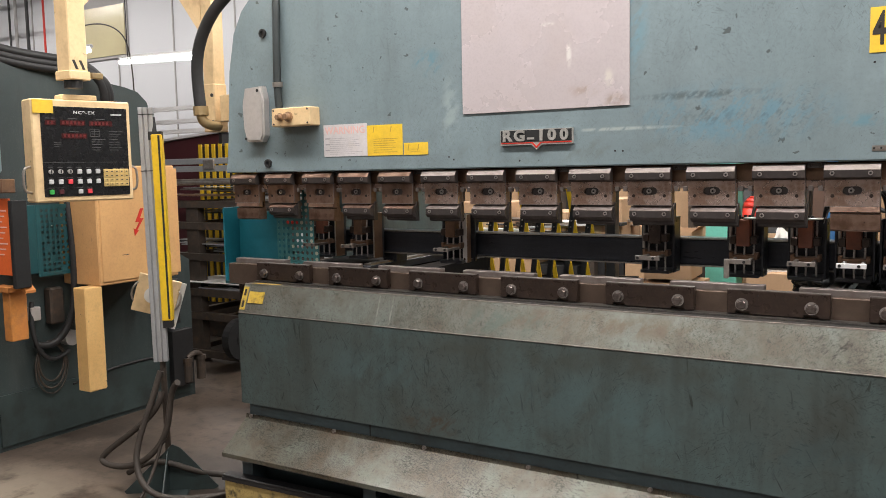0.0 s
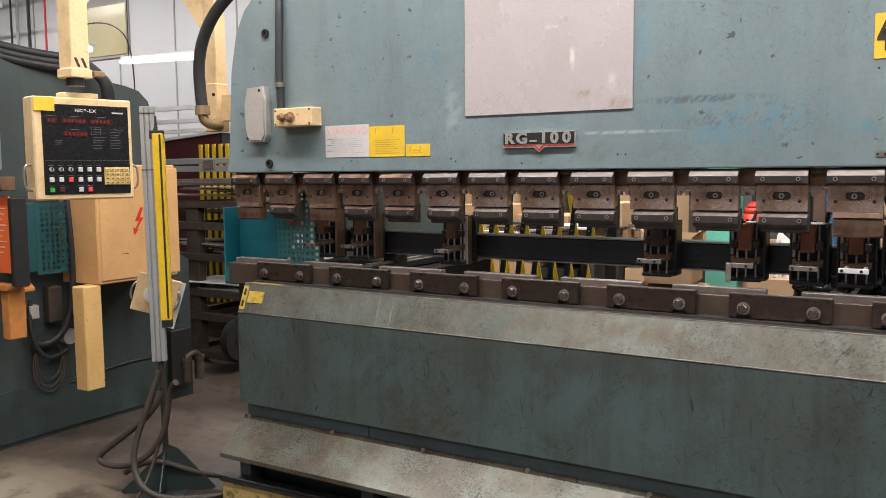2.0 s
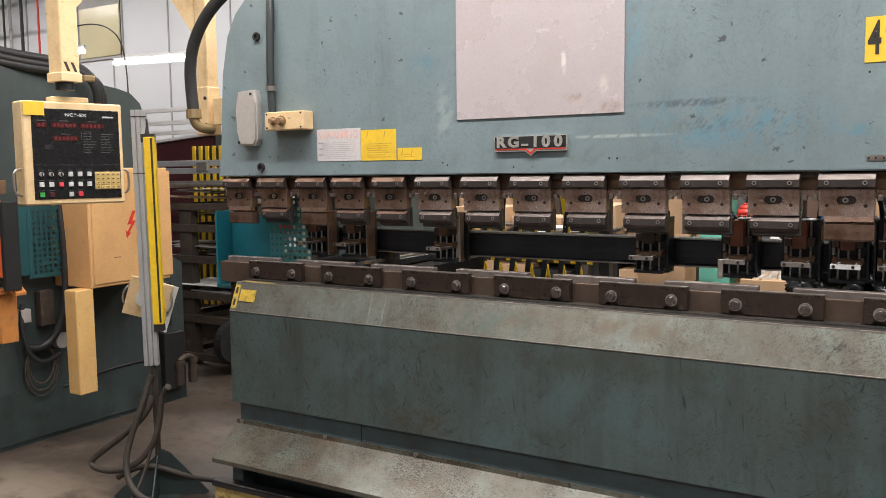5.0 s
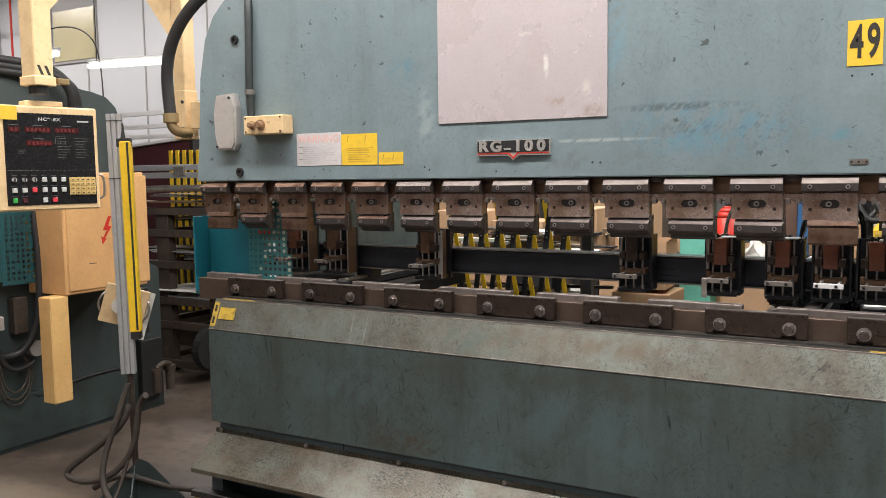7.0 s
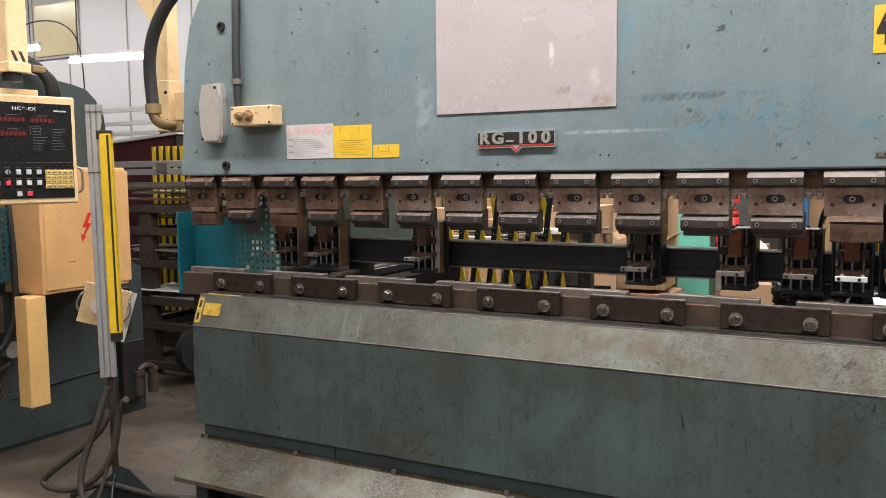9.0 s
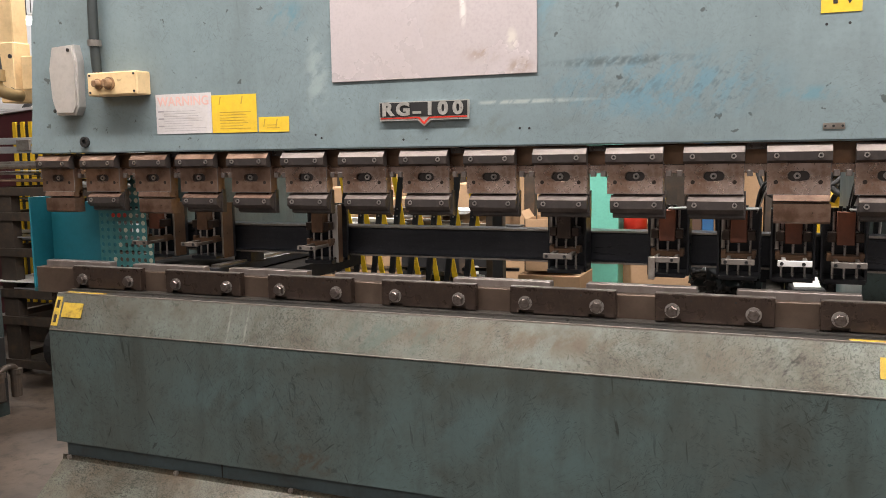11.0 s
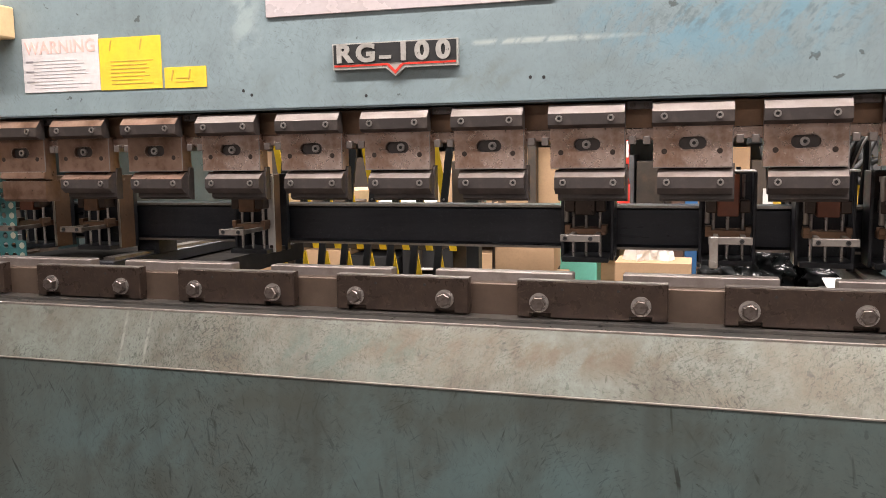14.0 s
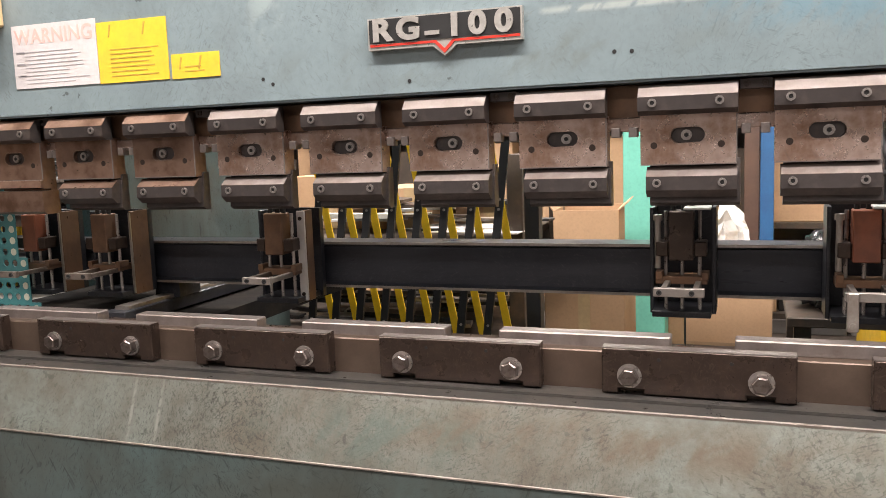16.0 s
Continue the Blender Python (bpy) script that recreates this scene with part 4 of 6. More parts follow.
    def finger_bolts(bm):
        socket_bolt(bm, (0, 0.030, 1.2745), 0.0046, 0.003)

    def bush(bm):
        rod(bm, (-0.040, 0.132, 1.30), (-0.040, 0.132, 1.385), 0.0055, 10)
        rod(bm, (-0.040, 0.132, 1.385), (-0.040, 0.132, 1.395), 0.008, 8)

    def lever(bm):
        box(bm, (-0.028, 0.026, 1.252), (0.017, 0.007, 0.062), 0.002)
        rod(bm, (-0.028, 0.0225, 1.231), (-0.028, 0.019, 1.231), 0.005, 10)

    def knobs(bm):
        rod(bm, (0, 0.14, 1.402), (0, 0.14, 1.416), 0.005, 8)

    def cap_plate(bm):
        box(bm, (0.028, 0.12, 1.408), (0.045, 0.05, 0.004), 0.001)

    for x, kind in units:
        piece("frame", "stop_frame", frame_plate, BLACKSTEEL, x, "black steel stop frame")
        if kind == 6:
            piece("narrow", "side_plate", narrow_side, RUST, x)
            # pale aluminium colour stands in for the bright reflection on this flange
            piece("flange", "front_flange", front_flange, CASTALU, x, "front flange coloured pale to imitate its reflection")
            for z in (1.228, 1.388):
                piece("fs", "flange_screw", flange_screw, CLAMP, x).location.z = z
        else:
            piece("side" + ("r" if kind < 2 else ""), "side_plate", side, RUST if kind < 2 else BLACKSTEEL, x)
        if kind < 2:
            piece("front_edge", "bright_edge", front_edge, STEEL, x, "bright worn front edge")
        for dx in (-0.028, 0.0, 0.030):
            piece("rod", "guide_rod", one_rod, BOLT, x + dx)
        piece("carriage" + str(kind), "carriage", carriage, {0: REDBROWN, 1: RUST, 5: CLAMP, 6: RUST}.get(kind, REDBROWN), x, "dark slide block" if kind == 5 else "red-brown slide block")
        for dx in (-0.0325, 0.0325):
            piece("yoke", "yoke", yoke, CLAMP, x + dx)
        piece("block", "cross_block", block, RUST, x)
        if kind < 2 or kind == 6:
            piece("long" + str(kind == 6), "stop_finger", long_finger, FINGER if kind == 6 else RUSTFINGER, x, "worn steel stop finger")
            if kind:
                piece("arm", "finger_arm", left_arm, RUSTFINGER, x)
            for dx in (-0.012, 0.028):
                piece("fb", "finger_screw", finger_bolts, BLACK, x + dx).location.y = 0.006
        else:
            piece("finger" + ("w" if kind == 4 else ""), "stop_finger", finger, WHITEMETAL if kind == 4 else FINGER, x, "bright steel stop finger")
            for dx in (-0.028, 0.024):
                piece("fb", "finger_screw", finger_bolts, BLACK, x + dx)
        if kind in (3, 4, 5) or x == 0.859:
            piece("bush", "bush", bush, STEEL, x)
        if kind == 3:
            piece("lever", "lever", lever, STEEL, x)
        for dx in (-0.014, 0.004, 0.018):
            piece("knob", "knob", knobs, BLACK, x + dx)
        if kind in (2, 3, 5):
            piece("cap", "cap_plate", cap_plate, WHITEMETAL, x)
    # loose cables behind the stop units
    for x, rise in ((0.78, 0.04), (0.93, 0.06), (1.06, 0.08), (1.16, 0.09), (1.19, 0.06)):
        for j in range(4):
            dx = rng.uniform(-0.015, 0.015)
            tube("gauge_cable", [(x - 0.03, 0.20, 1.39), (x - 0.02 + dx, 0.19, 1.42 + rise * 0.5), (x + dx, 0.20, 1.43 + rise), (x + 0.02, 0.26, 1.42 + rise * 0.4),
                                 (x + 0.02 + dx, 0.33, 1.33), (x + 0.02, 0.33, 1.24)], 0.0042, RUBBER if j else PAPER, g, "", 2)
    return g


RUSTFINGER = mat("browned finger steel", (0.22, 0.185, 0.16), (0.13, 0.10, 0.085), 20, 0.38, 0.6, 0.05, 160, (0.08, 0.055, 0.04), 0.5, 20)
REDBROWN = mat("red-brown primer", (0.31, 0.10, 0.048), (0.16, 0.058, 0.036), 14, 0.5, 0.1, 0.08, 100, vary=0.5)
WHITEMETAL = mat("white painted metal", (0.7, 0.7, 0.7), (0.6, 0.6, 0.6), 10, 0.4, 0.1, 0.02)
GAUGE = back_gauge()


# ---- guards and things round the left end ----
def perforated(bm, w, h, pitch, r, skip=0.0):
    """Sheet in x-z with octagonal holes; a fold of solid margin all round."""
    nx, nz = max(1, int((w - 0.03) / pitch)), max(1, int((h - 0.03) / pitch))
    ox, oz = (w - nx * pitch) / 2, (h - nz * pitch) / 2
    rng = random.Random(5)
    k = pitch / 2
    for i in range(nx):
        for j in range(nz):
            cx, cz = ox + (i + 0.5) * pitch, oz + (j + 0.5) * pitch
            if rng.random() < skip:
                bm.faces.new([bm.verts.new((cx + a * k, 0, cz + b * k)) for a, b in ((-1, -1), (1, -1), (1, 1), (-1, 1))])
                continue
            outer = [bm.verts.new((cx + a * k, 0, cz + b * k)) for a, b in ((1, 0), (1, 1), (0, 1), (-1, 1), (-1, 0), (-1, -1), (0, -1), (1, -1))]
            inner = [bm.verts.new((cx + r * math.cos(q * math.pi / 4), 0, cz + r * math.sin(q * math.pi / 4))) for q in range(8)]
            for q in range(8):
                bm.faces.new((outer[q], outer[(q + 1) % 8], inner[(q + 1) % 8], inner[q]))
    for a in ((0, ox, 0, h), (w - ox, w, 0, h), (ox, w - ox, 0, oz), (ox, w - ox, h - oz, h)):
        bm.faces.new([bm.verts.new(p) for p in ((a[0], 0, a[2]), (a[1], 0, a[2]), (a[1], 0, a[3]), (a[0], 0, a[3]))])
    bmesh.ops.remove_doubles(bm, verts=bm.verts[:], dist=1e-5)
    bmesh.ops.recalc_face_normals(bm, faces=bm.faces[:])
    bmesh.ops.solidify(bm, geom=bm.faces[:], thickness=0.002)


def end_guard():
    g = thing("end_guard", "teal sheet-metal end guard with a slanted perforated wing", "machine guard")
    bm = bmesh.new()
    span(bm, -1.653, -1.645, 0.095, 0.196, 1.085, 1.425, 0.001)
    part("side_panel", bm, TEAL, g)
    bm = bmesh.new()
    span(bm, -1.645, -1.330, 0.190, 0.196, 1.085, 1.405, 0.001)
    part("back_panel", bm, TEAL, g)
    # upright perforated sheet, right edge slanting up to a narrow tip
    bm = bmesh.new()
    pitch, r, k = 0.0265, 0.0082, 0.01325
    for i in range(11):
        for j in range(16):
            cx, cz = -1.309 + i * pitch, 1.098 + j * pitch
            edge = -1.128 - (cz - 1.50) * 0.20 if cz > 1.17 else -1.035
            if cx + k > edge or (cz > 1.39 and cx < -1.185):
                continue
            outer = [bm.verts.new((cx + a * k, 0.10, cz + b * k)) for a, b in ((1, 0), (1, 1), (0, 1), (-1, 1), (-1, 0), (-1, -1), (0, -1), (1, -1))]
            inner = [bm.verts.new((cx + r * math.cos(q * math.pi / 4), 0.10, cz + r * math.sin(q * math.pi / 4))) for q in range(8)]
            for q in range(8):
                bm.faces.new((outer[q], outer[(q + 1) % 8], inner[(q + 1) % 8], inner[q]))
    bmesh.ops.remove_doubles(bm, verts=bm.verts[:], dist=1e-5)
    bmesh.ops.recalc_face_normals(bm, faces=bm.faces[:])
    bmesh.ops.solidify(bm, geom=bm.faces[:], thickness=0.002)
    part("perforated_wing", bm, PERF, g, "grey-teal perforated wing")
    # pale discs imitate bright background seen through holes; red discs fill a few others
    bm = bmesh.new()
    rod(bm, (0, 0.0975, 0), (0, 0.1015, 0), 0.0085, 10)
    disc = None
    for i in range(11):
        for j in range(16):
            cx, cz = -1.309 + i * pitch, 1.098 + j * pitch
            edge = -1.128 - (cz - 1.50) * 0.20 if cz > 1.17 else -1.035
            if cx + k > edge or (cz > 1.39 and cx < -1.185):
                continue
            near = cx + k > edge - pitch - 0.004 or (cz < 1.12 and i > 6) or (i * 7 + j * 5) % 17 == 0
            if near:
                if disc is None:
                    disc = q = part("pale_plug", bm, LITHOLE, g)
                else:
                    q = share(disc, g, Matrix())
                q.location = (cx, 0, cz)
            elif j == 10 and 1 < i < 5:
                b2 = bmesh.new()
                rod(b2, (cx, 0.0975, cz), (cx, 0.1015, cz), 0.0082, 10)
                part("red_plug", b2, RED, g)
    bm = bmesh.new()
    span(bm, -1.653, -1.25, 0.095, 0.36, 1.07, 1.084)
    part("bottom_tray", bm, DKTEAL, g)
    bm = bmesh.new()
    span(bm, -1.60, -1.42, 0.20, 0.35, 0.0, 1.07)
    part("guard_post", bm, DARKGREEN, g)
    return g


LITHOLE = mat("pale cream plug", (0.55, 0.55, 0.44), (0.45, 0.46, 0.38), 20, 0.5, 0, 0.03)
end_guard()


def pendant_arm():
    a = thing("pendant_arm", "cream-yellow overhead arm carrying the control pendant", "support arm")
    bm = bmesh.new()
    span(bm, -1.735, -1.665, 0.09, 0.16, 1.99, 2.62, 0.004)
    part("post", bm, CREAM, a)
    bm = bmesh.new()
    span(bm, -1.738, -1.662, 0.085, 0.165, 1.775, 1.995, 0.004)
    part("post_foot", bm, CREAM, a)
    bm = bmesh.new()
    span(bm, -1.635, -1.27, 0.09, 0.17, 1.82, 1.94, 0.003)
    part("mount_bracket", bm, CREAM, a)
    for z in (1.82, 1.94):
        bm = bmesh.new()
        rod(bm, (-1.66, 0.07, z), (-1.66, 0.065, z), 0.008, 8)
        part("mount_bolt", bm, BLACK, a)
    bm = bmesh.new()
    prism(bm, [(-1.745, 2.22), (-1.745, 2.42), (-1.90, 2.50), (-1.90, 2.42)], 0.10, 0.16, "y")
    part("gusset", bm, CREAM, a)
    bm = bmesh.new()
    span(bm, -1.76, -1.63, -0.72, 0.19, 2.50, 2.62, 0.004)
    part("boom", bm, CREAM, a)
    bm = bmesh.new()
    span(bm, -1.74, -1.66, -0.65, -0.57, 1.975, 2.50, 0.004)
    part("drop_post", bm, CREAM, a)
    bm = bmesh.new()
    prism(bm, [(-0.57, 2.24), (-0.57, 2.50), (-0.40, 2.50), (-0.40, 2.42)], -1.73, -1.67)
    part("gusset", bm, CREAM, a)
    bm = bmesh.new()
    span(bm, -1.746, -1.654, -0.656, -0.564, 1.955, 1.99, 0.003)
    part("collar", bm, CREAM, a)
    bm = bmesh.new()
    box(bm, (-1.664, -0.535, 1.976), (0.03, 0.05, 0.022), 0.003)
    part("collar_latch", bm, BRASS, a)
    for i in range(2):
        bm = bmesh.new()
        prism(bm, [(-0.64 + i * 0.03, 2.03), (-0.628 + i * 0.03, 2.03), (-0.612 + i * 0.03, 1.995), (-0.624 + i * 0.03, 1.995)], -1.6605, -1.659)
        part("hazard_mark", bm, INK, a)
    bm = bmesh.new()
    rod(bm, (-1.70, -0.61, 1.925), (-1.70, -0.61, 1.965), 0.035, 16)
    part("swivel", bm, BLACK, a)
    # thick supply hose with brass elbow
    tube("supply_hose", [(-1.36, 0.05, 2.44), (-1.48, 0.0, 2.36), (-1.60, -0.01, 2.25), (-1.672, -0.01, 2.10), (-1.675, 0.0, 1.98), (-1.662, 0.0, 1.87)], 0.026, RUBBER, a, "thick black supply hose", 4)
    bm = bmesh.new()
    rod(bm, (-1.662, 0.0, 1.885), (-1.661, 0.0, 1.845), 0.034, 12)
    part("hose_nut", bm, BRASS, a)
    tube("elbow", [(-1.661, 0.0, 1.85), (-1.66, 0.0, 1.815), (-1.645, 0.015, 1.80), (-1.635, 0.085, 1.798)], 0.022, BRASS, a, "worn brass elbow")


def control_pendant():
    p = thing("control_pendant", "cream-framed control pendant with black keypad face hanging on its arm", "control panel", at=(-1.683, -0.592, 1.682))
    turn = math.degrees(math.atan2(0.97, 0.24))
    p.rotation_euler = (0, 0, radians(turn))

    def put(name, x0, x1, z0, z1, y0, y1, material, parent=p, bev=0.0, label=""):
        bm = bmesh.new()
        span(bm, x0, x1, y0, y1, z0, z1, bev)
        return part(name, bm, material, parent, label)

    put("housing", -0.192, 0.192, -0.198, 0.198, 0.0, 0.10, CREAM, p, 0.006)
    put("top_cap", -0.07, 0.07, 0.198, 0.22, 0.02, 0.09, CREAM, p, 0.004)
    face = put("face", -0.160, 0.176, -0.176, 0.170, -0.004, 0.001, PANELBLACK, p, 0.001, "glossy black overlay with keys and displays")
    put("note", -0.188, -0.112, 0.143, 0.194, -0.0065, -0.004, LABELYEL, p, 0, "yellow sticky note")
    letters("lettering", "NC9-EX", 0.0165, 0.0003, KEYGREY, face, Matrix.Translation((0.005, -0.005, 0.148)) @ FRONT, "", 1.25, 1.2, 0.0005)
    put("maker_mark", 0.11, 0.155, 0.141, 0.147, -0.0052, -0.004, KEYGREY, face)
    for x0, x1, z in ((-0.145, -0.105, 0.108), (-0.088, 0.008, 0.108), (0.022, 0.115, 0.108), (-0.085, 0.012, 0.058)):
        w = put("window", x0, x1, z - 0.010, z + 0.010, -0.0056, -0.004, DISPLAY, face)
        for i in range(int((x1 - x0) / 0.016)):
            put("digit", x0 + 0.008 + i * 0.015, x0 + 0.016 + i * 0.015, z - 0.006, z + 0.006, -0.0062, -0.0056, LED, face)
        put("caption", (x0 + x1) / 2 - 0.018, (x0 + x1) / 2 + 0.018, z + 0.015, z + 0.018, -0.0048, -0.004, PANELINK, face)
    rng = random.Random(8)
    for i in range(8):
        for j in range(2):
            x = 0.03 + j * 0.07
            put("caption", x, x + rng.uniform(0.03, 0.055), 0.076 - i * 0.0105, 0.0785 - i * 0.0105, -0.0048, -0.004, PANELINK, face)
    for i in range(3):
        put("caption", -0.115, -0.115 + 0.03 - 0.006 * i, 0.03 - i * 0.007, 0.032 - i * 0.007, -0.0048, -0.004, PANELINK, face)
    put("divider", -0.16, 0.176, -0.0455, -0.044, -0.0052, -0.004, PANELINK, face)
    bm = bmesh.new()
    for a in ((0.024, 0.062, 0.084, 0.0855), (0.024, 0.062, 0.055, 0.0565), (0.024, 0.0255, 0.055, 0.085), (0.0605, 0.062, 0.055, 0.085), (0.042, 0.0432, 0.055, 0.085)):
        span(bm, a[0], a[1], -0.0050, -0.004, a[2], a[3])
    part("diagram", bm, PANELINK, face)
    for i, x in enumerate((-0.135, -0.099, -0.063, -0.026, 0.010, 0.046)):
        for j, z in enumerate((-0.080, -0.119, -0.158)):
            if j == 2 and i not in (0, 1, 3, 4):
                continue
            m = KEYGREY
            if j == 1 and i == 2 or (j == 2 and i == 4):
                m = KEYRED
            if j == 2 and i == 0:
                m = KEYGREEN
            if j == 2 and i == 1:
                m = MAROON
            if j == 0 and i < 3:
                bm = bmesh.new()
                rod(bm, (x, -0.004, z), (x, -0.014, z), 0.0085, 14)
                o = part("selector", bm, CASTALU, face)
                bm = bmesh.new()
                box(bm, (x, -0.016, z), (0.004, 0.006, 0.014), 0.001)
                part("selector_bar", bm, BLACK, face)
            else:
                put("key", x - 0.0085, x + 0.0085, z - 0.009, z + 0.009, -0.012, -0.004, m, face, 0.0012)
            put("caption", x - 0.010, x + 0.010, z + 0.0145, z + 0.0165, -0.0048, -0.004, PANELINK, face)
    pad = put("keypad", 0.069, 0.172, -0.142, -0.072, -0.0075, -0.004, KEYYEL, face, 0.001, "yellow keypad")
    bm = bmesh.new()
    span(bm, 0, 0.0172, -0.0115, -0.0075, 0, 0.0135, 0.0012)
    key = part("pad_key", bm, KEYYEL, face)
    for i in range(5):
        for j in range(4):
            m = Matrix.Translation((0.0715 + i * 0.0202, 0, -0.1395 + j * 0.0168))
            if i == j == 0:
                key.matrix_basis = m
            else:
                share(key, face, m)
            put("pad_mark", 0.0715 + i * 0.0202 + 0.005, 0.0715 + i * 0.0202 + 0.012, -0.1395 + j * 0.0168 + 0.005, -0.1395 + j * 0.0168 + 0.0085, -0.0122, -0.0114, INK, face)
    for sx in (-1, 1):
        tube("handle", [(sx * 0.19, 0.04, -0.06), (sx * 0.215, 0.03, -0.062), (sx * 0.224, 0.03, -0.075), (sx * 0.224, 0.03, -0.145), (sx * 0.215, 0.03, -0.158), (sx * 0.19, 0.04, -0.16)],
             0.005, STEEL, p, "chrome handle")


BRASS = mat("dull brass", (0.42, 0.31, 0.16), (0.33, 0.24, 0.13), 14, 0.4, 0.6, 0.05)
DISPLAY = mat("dark red display window", (0.06, 0.012, 0.012), None, 20, 0.25, 0, 0)
pendant_arm()
control_pendant()


def light_curtain():
    c = thing("light_curtain", "yellow light curtain on an aluminium profile with a floor stand", "light curtain", at=(-2.06, 0.05, 0))
    c.rotation_euler = (0, 0, radians(38))
    lean = pose(0, 0, 0, 0, -0.6, 0)

    def put(name, bm, material, label=""):
        o = part(name, bm, material, c, label)
        o.matrix_basis = lean
        return o
    bm = bmesh.new()
    for x in (-0.036, -0.012, 0.012):
        span(bm, x, x + 0.020, -0.018, 0.018, 0.665, 1.905, 0.002)
    span(bm, -0.034, 0.030, -0.010, 0.014, 0.666, 1.904)
    put("profile", bm, ALU, "slotted aluminium profile")
    for z in (1.60, 1.87):
        bm = bmesh.new()
        span(bm, -0.038, 0.034, -0.020, 0.0, z, z + 0.004)
        put("strap", bm, BLACK)
    bm = bmesh.new()
    span(bm, 0.020, 0.070, -0.034, 0.018, 0.87, 1.775, 0.004)
    put("housing", bm, YELLOW, "safety yellow housing")
    bm = bmesh.new()
    span(bm, 0.052, 0.061, -0.036, -0.033, 0.88, 1.77)
    put("lens_strip", bm, BLACK)
    bm = bmesh.new()
    span(bm, 0.022, 0.068, -0.030, 0.016, 0.835, 0.87, 0.002)
    put("end_cap", bm, BLACK)
    bm = bmesh.new()
    rod(bm, (0.03, -0.005, 1.775), (0.03, -0.005, 1.86), 0.016, 10, 0.009)
    put("plug", bm, RUBBER)
    bm = bmesh.new()
    span(bm, 0.005, 0.07, -0.02, 0.014, 1.75, 1.79, 0.002)
    put("bracket", bm, BLACK)
    bm = bmesh.new()
    rod(bm, (0.0, 0.02, 0.0), (0.0, 0.02, 0.68), 0.015, 14)
    put("pole", bm, RACK)
    # three-cornered foot
    bm = bmesh.new()
    prism(bm, [(-0.21, 0.0), (0.22, 0.0), (0.24, 0.012), (0.06, 0.22), (0.02, 0.24), (-0.02, 0.20), (-0.22, 0.012)], 0.0, 0.010, "y")
    prism(bm, [(-0.19, 0.0), (0.19, 0.0), (0.02, 0.23)], -0.006, 0.0)
    span(bm, -0.10, 0.10, -0.10, 0.10, 0.0, 0.006)
    part("foot", bm, DARKGREEN, c, "dark green gusseted foot")


light_curtain()


def floor_hoses():
    sets = [
        ([(-2.05, 0.02, 0.52), (-2.04, 0.0, 0.45), (-2.16, -0.03, 0.34), (-2.36, -0.08, 0.20), (-2.40, -0.10, 0.15), (-2.30, -0.10, 0.135), (-2.16, -0.08, 0.15), (-2.06, -0.02, 0.22), (-1.99, 0.02, 0.36), (-2.0, 0.03, 0.54), (-1.93, 0.02, 0.58)], 0.0155),
        ([(-2.06, 0.03, 0.62), (-2.08, -0.02, 0.46), (-2.12, -0.08, 0.30), (-2.10, -0.12, 0.16), (-1.99, -0.14, 0.06), (-1.85, -0.05, 0.025), (-1.70, 0.15, 0.025), (-1.5, 0.3, 0.025)], 0.015),
        ([(-2.28, -0.02, 0.08), (-2.16, 0.0, 0.16), (-2.04, 0.03, 0.17), (-1.95, 0.14, 0.08), (-1.80, 0.34, 0.03), (-1.58, 0.42, 0.03), (-1.35, 0.40, 0.03)], 0.015),
        ([(-2.0, -0.25, 0.015), (-1.86, -0.10, 0.015), (-1.72, 0.12, 0.04), (-1.55, 0.26, 0.05), (-1.40, 0.30, 0.03), (-1.30, 0.28, 0.02)], 0.009),
        ([(-2.03, 0.0, 0.30), (-2.05, -0.05, 0.12), (-2.03, -0.16, 0.02), (-1.96, -0.3, 0.012), (-1.9, -0.5, 0.012)], 0.008),
    ]
    for pts, r in sets:
        o = tube("floor_hose", pts, r, HOSE)
        tagged(o, "dusty grey-brown hose looped on the concrete floor", "hose", "hoses at the stand")


floor_hoses()


def document_holder():
    d = thing("document_clipboard", "tan clipboard with wire handle hanging behind the light curtain", "clipboard", at=(-2.225, 0.165, 0.965))
    d.rotation_euler = (radians(6), radians(17), radians(45))
    bm = bmesh.new()
    box(bm, (0, 0, 0), (0.21, 0.012, 0.20), 0.003)
    part("board", bm, CREAM, d)
    bm = bmesh.new()
    rod(bm, (-0.02, -0.006, 0.0), (-0.02, -0.02, 0.0), 0.04, 18)
    part("round_dial", bm, PAPER, d)
    bm = bmesh.new()
    box(bm, (0.085, 0.010, -0.03), (0.09, 0.004, 0.25), 0.001)
    part("paper_sheet", bm, PAPER, d, "white sheet behind the board")
    for sx in (-1, 1):
        tube("handle", [(sx * 0.10, 0, 0.05), (sx * 0.125, -0.02, 0.04), (sx * 0.13, -0.02, -0.03), (sx * 0.10, 0, -0.05)], 0.005, STEEL, d)
    bm = bmesh.new()
    rod(bm, (0.0, 0.006, 0.0), (0.0, 0.12, 0.0), 0.012, 8)
    part("hanger", bm, STEEL, d)


document_holder()


DIRTYYEL = mat("scuffed yellow paint", (0.50, 0.37, 0.13), (0.36, 0.26, 0.10), 14, 0.5, 0, 0.1, 80, (0.03, 0.027, 0.022), 0.95, 22, chips=(0.02, 0.018, 0.016), chip_amount=0.95, gouges=0.8)


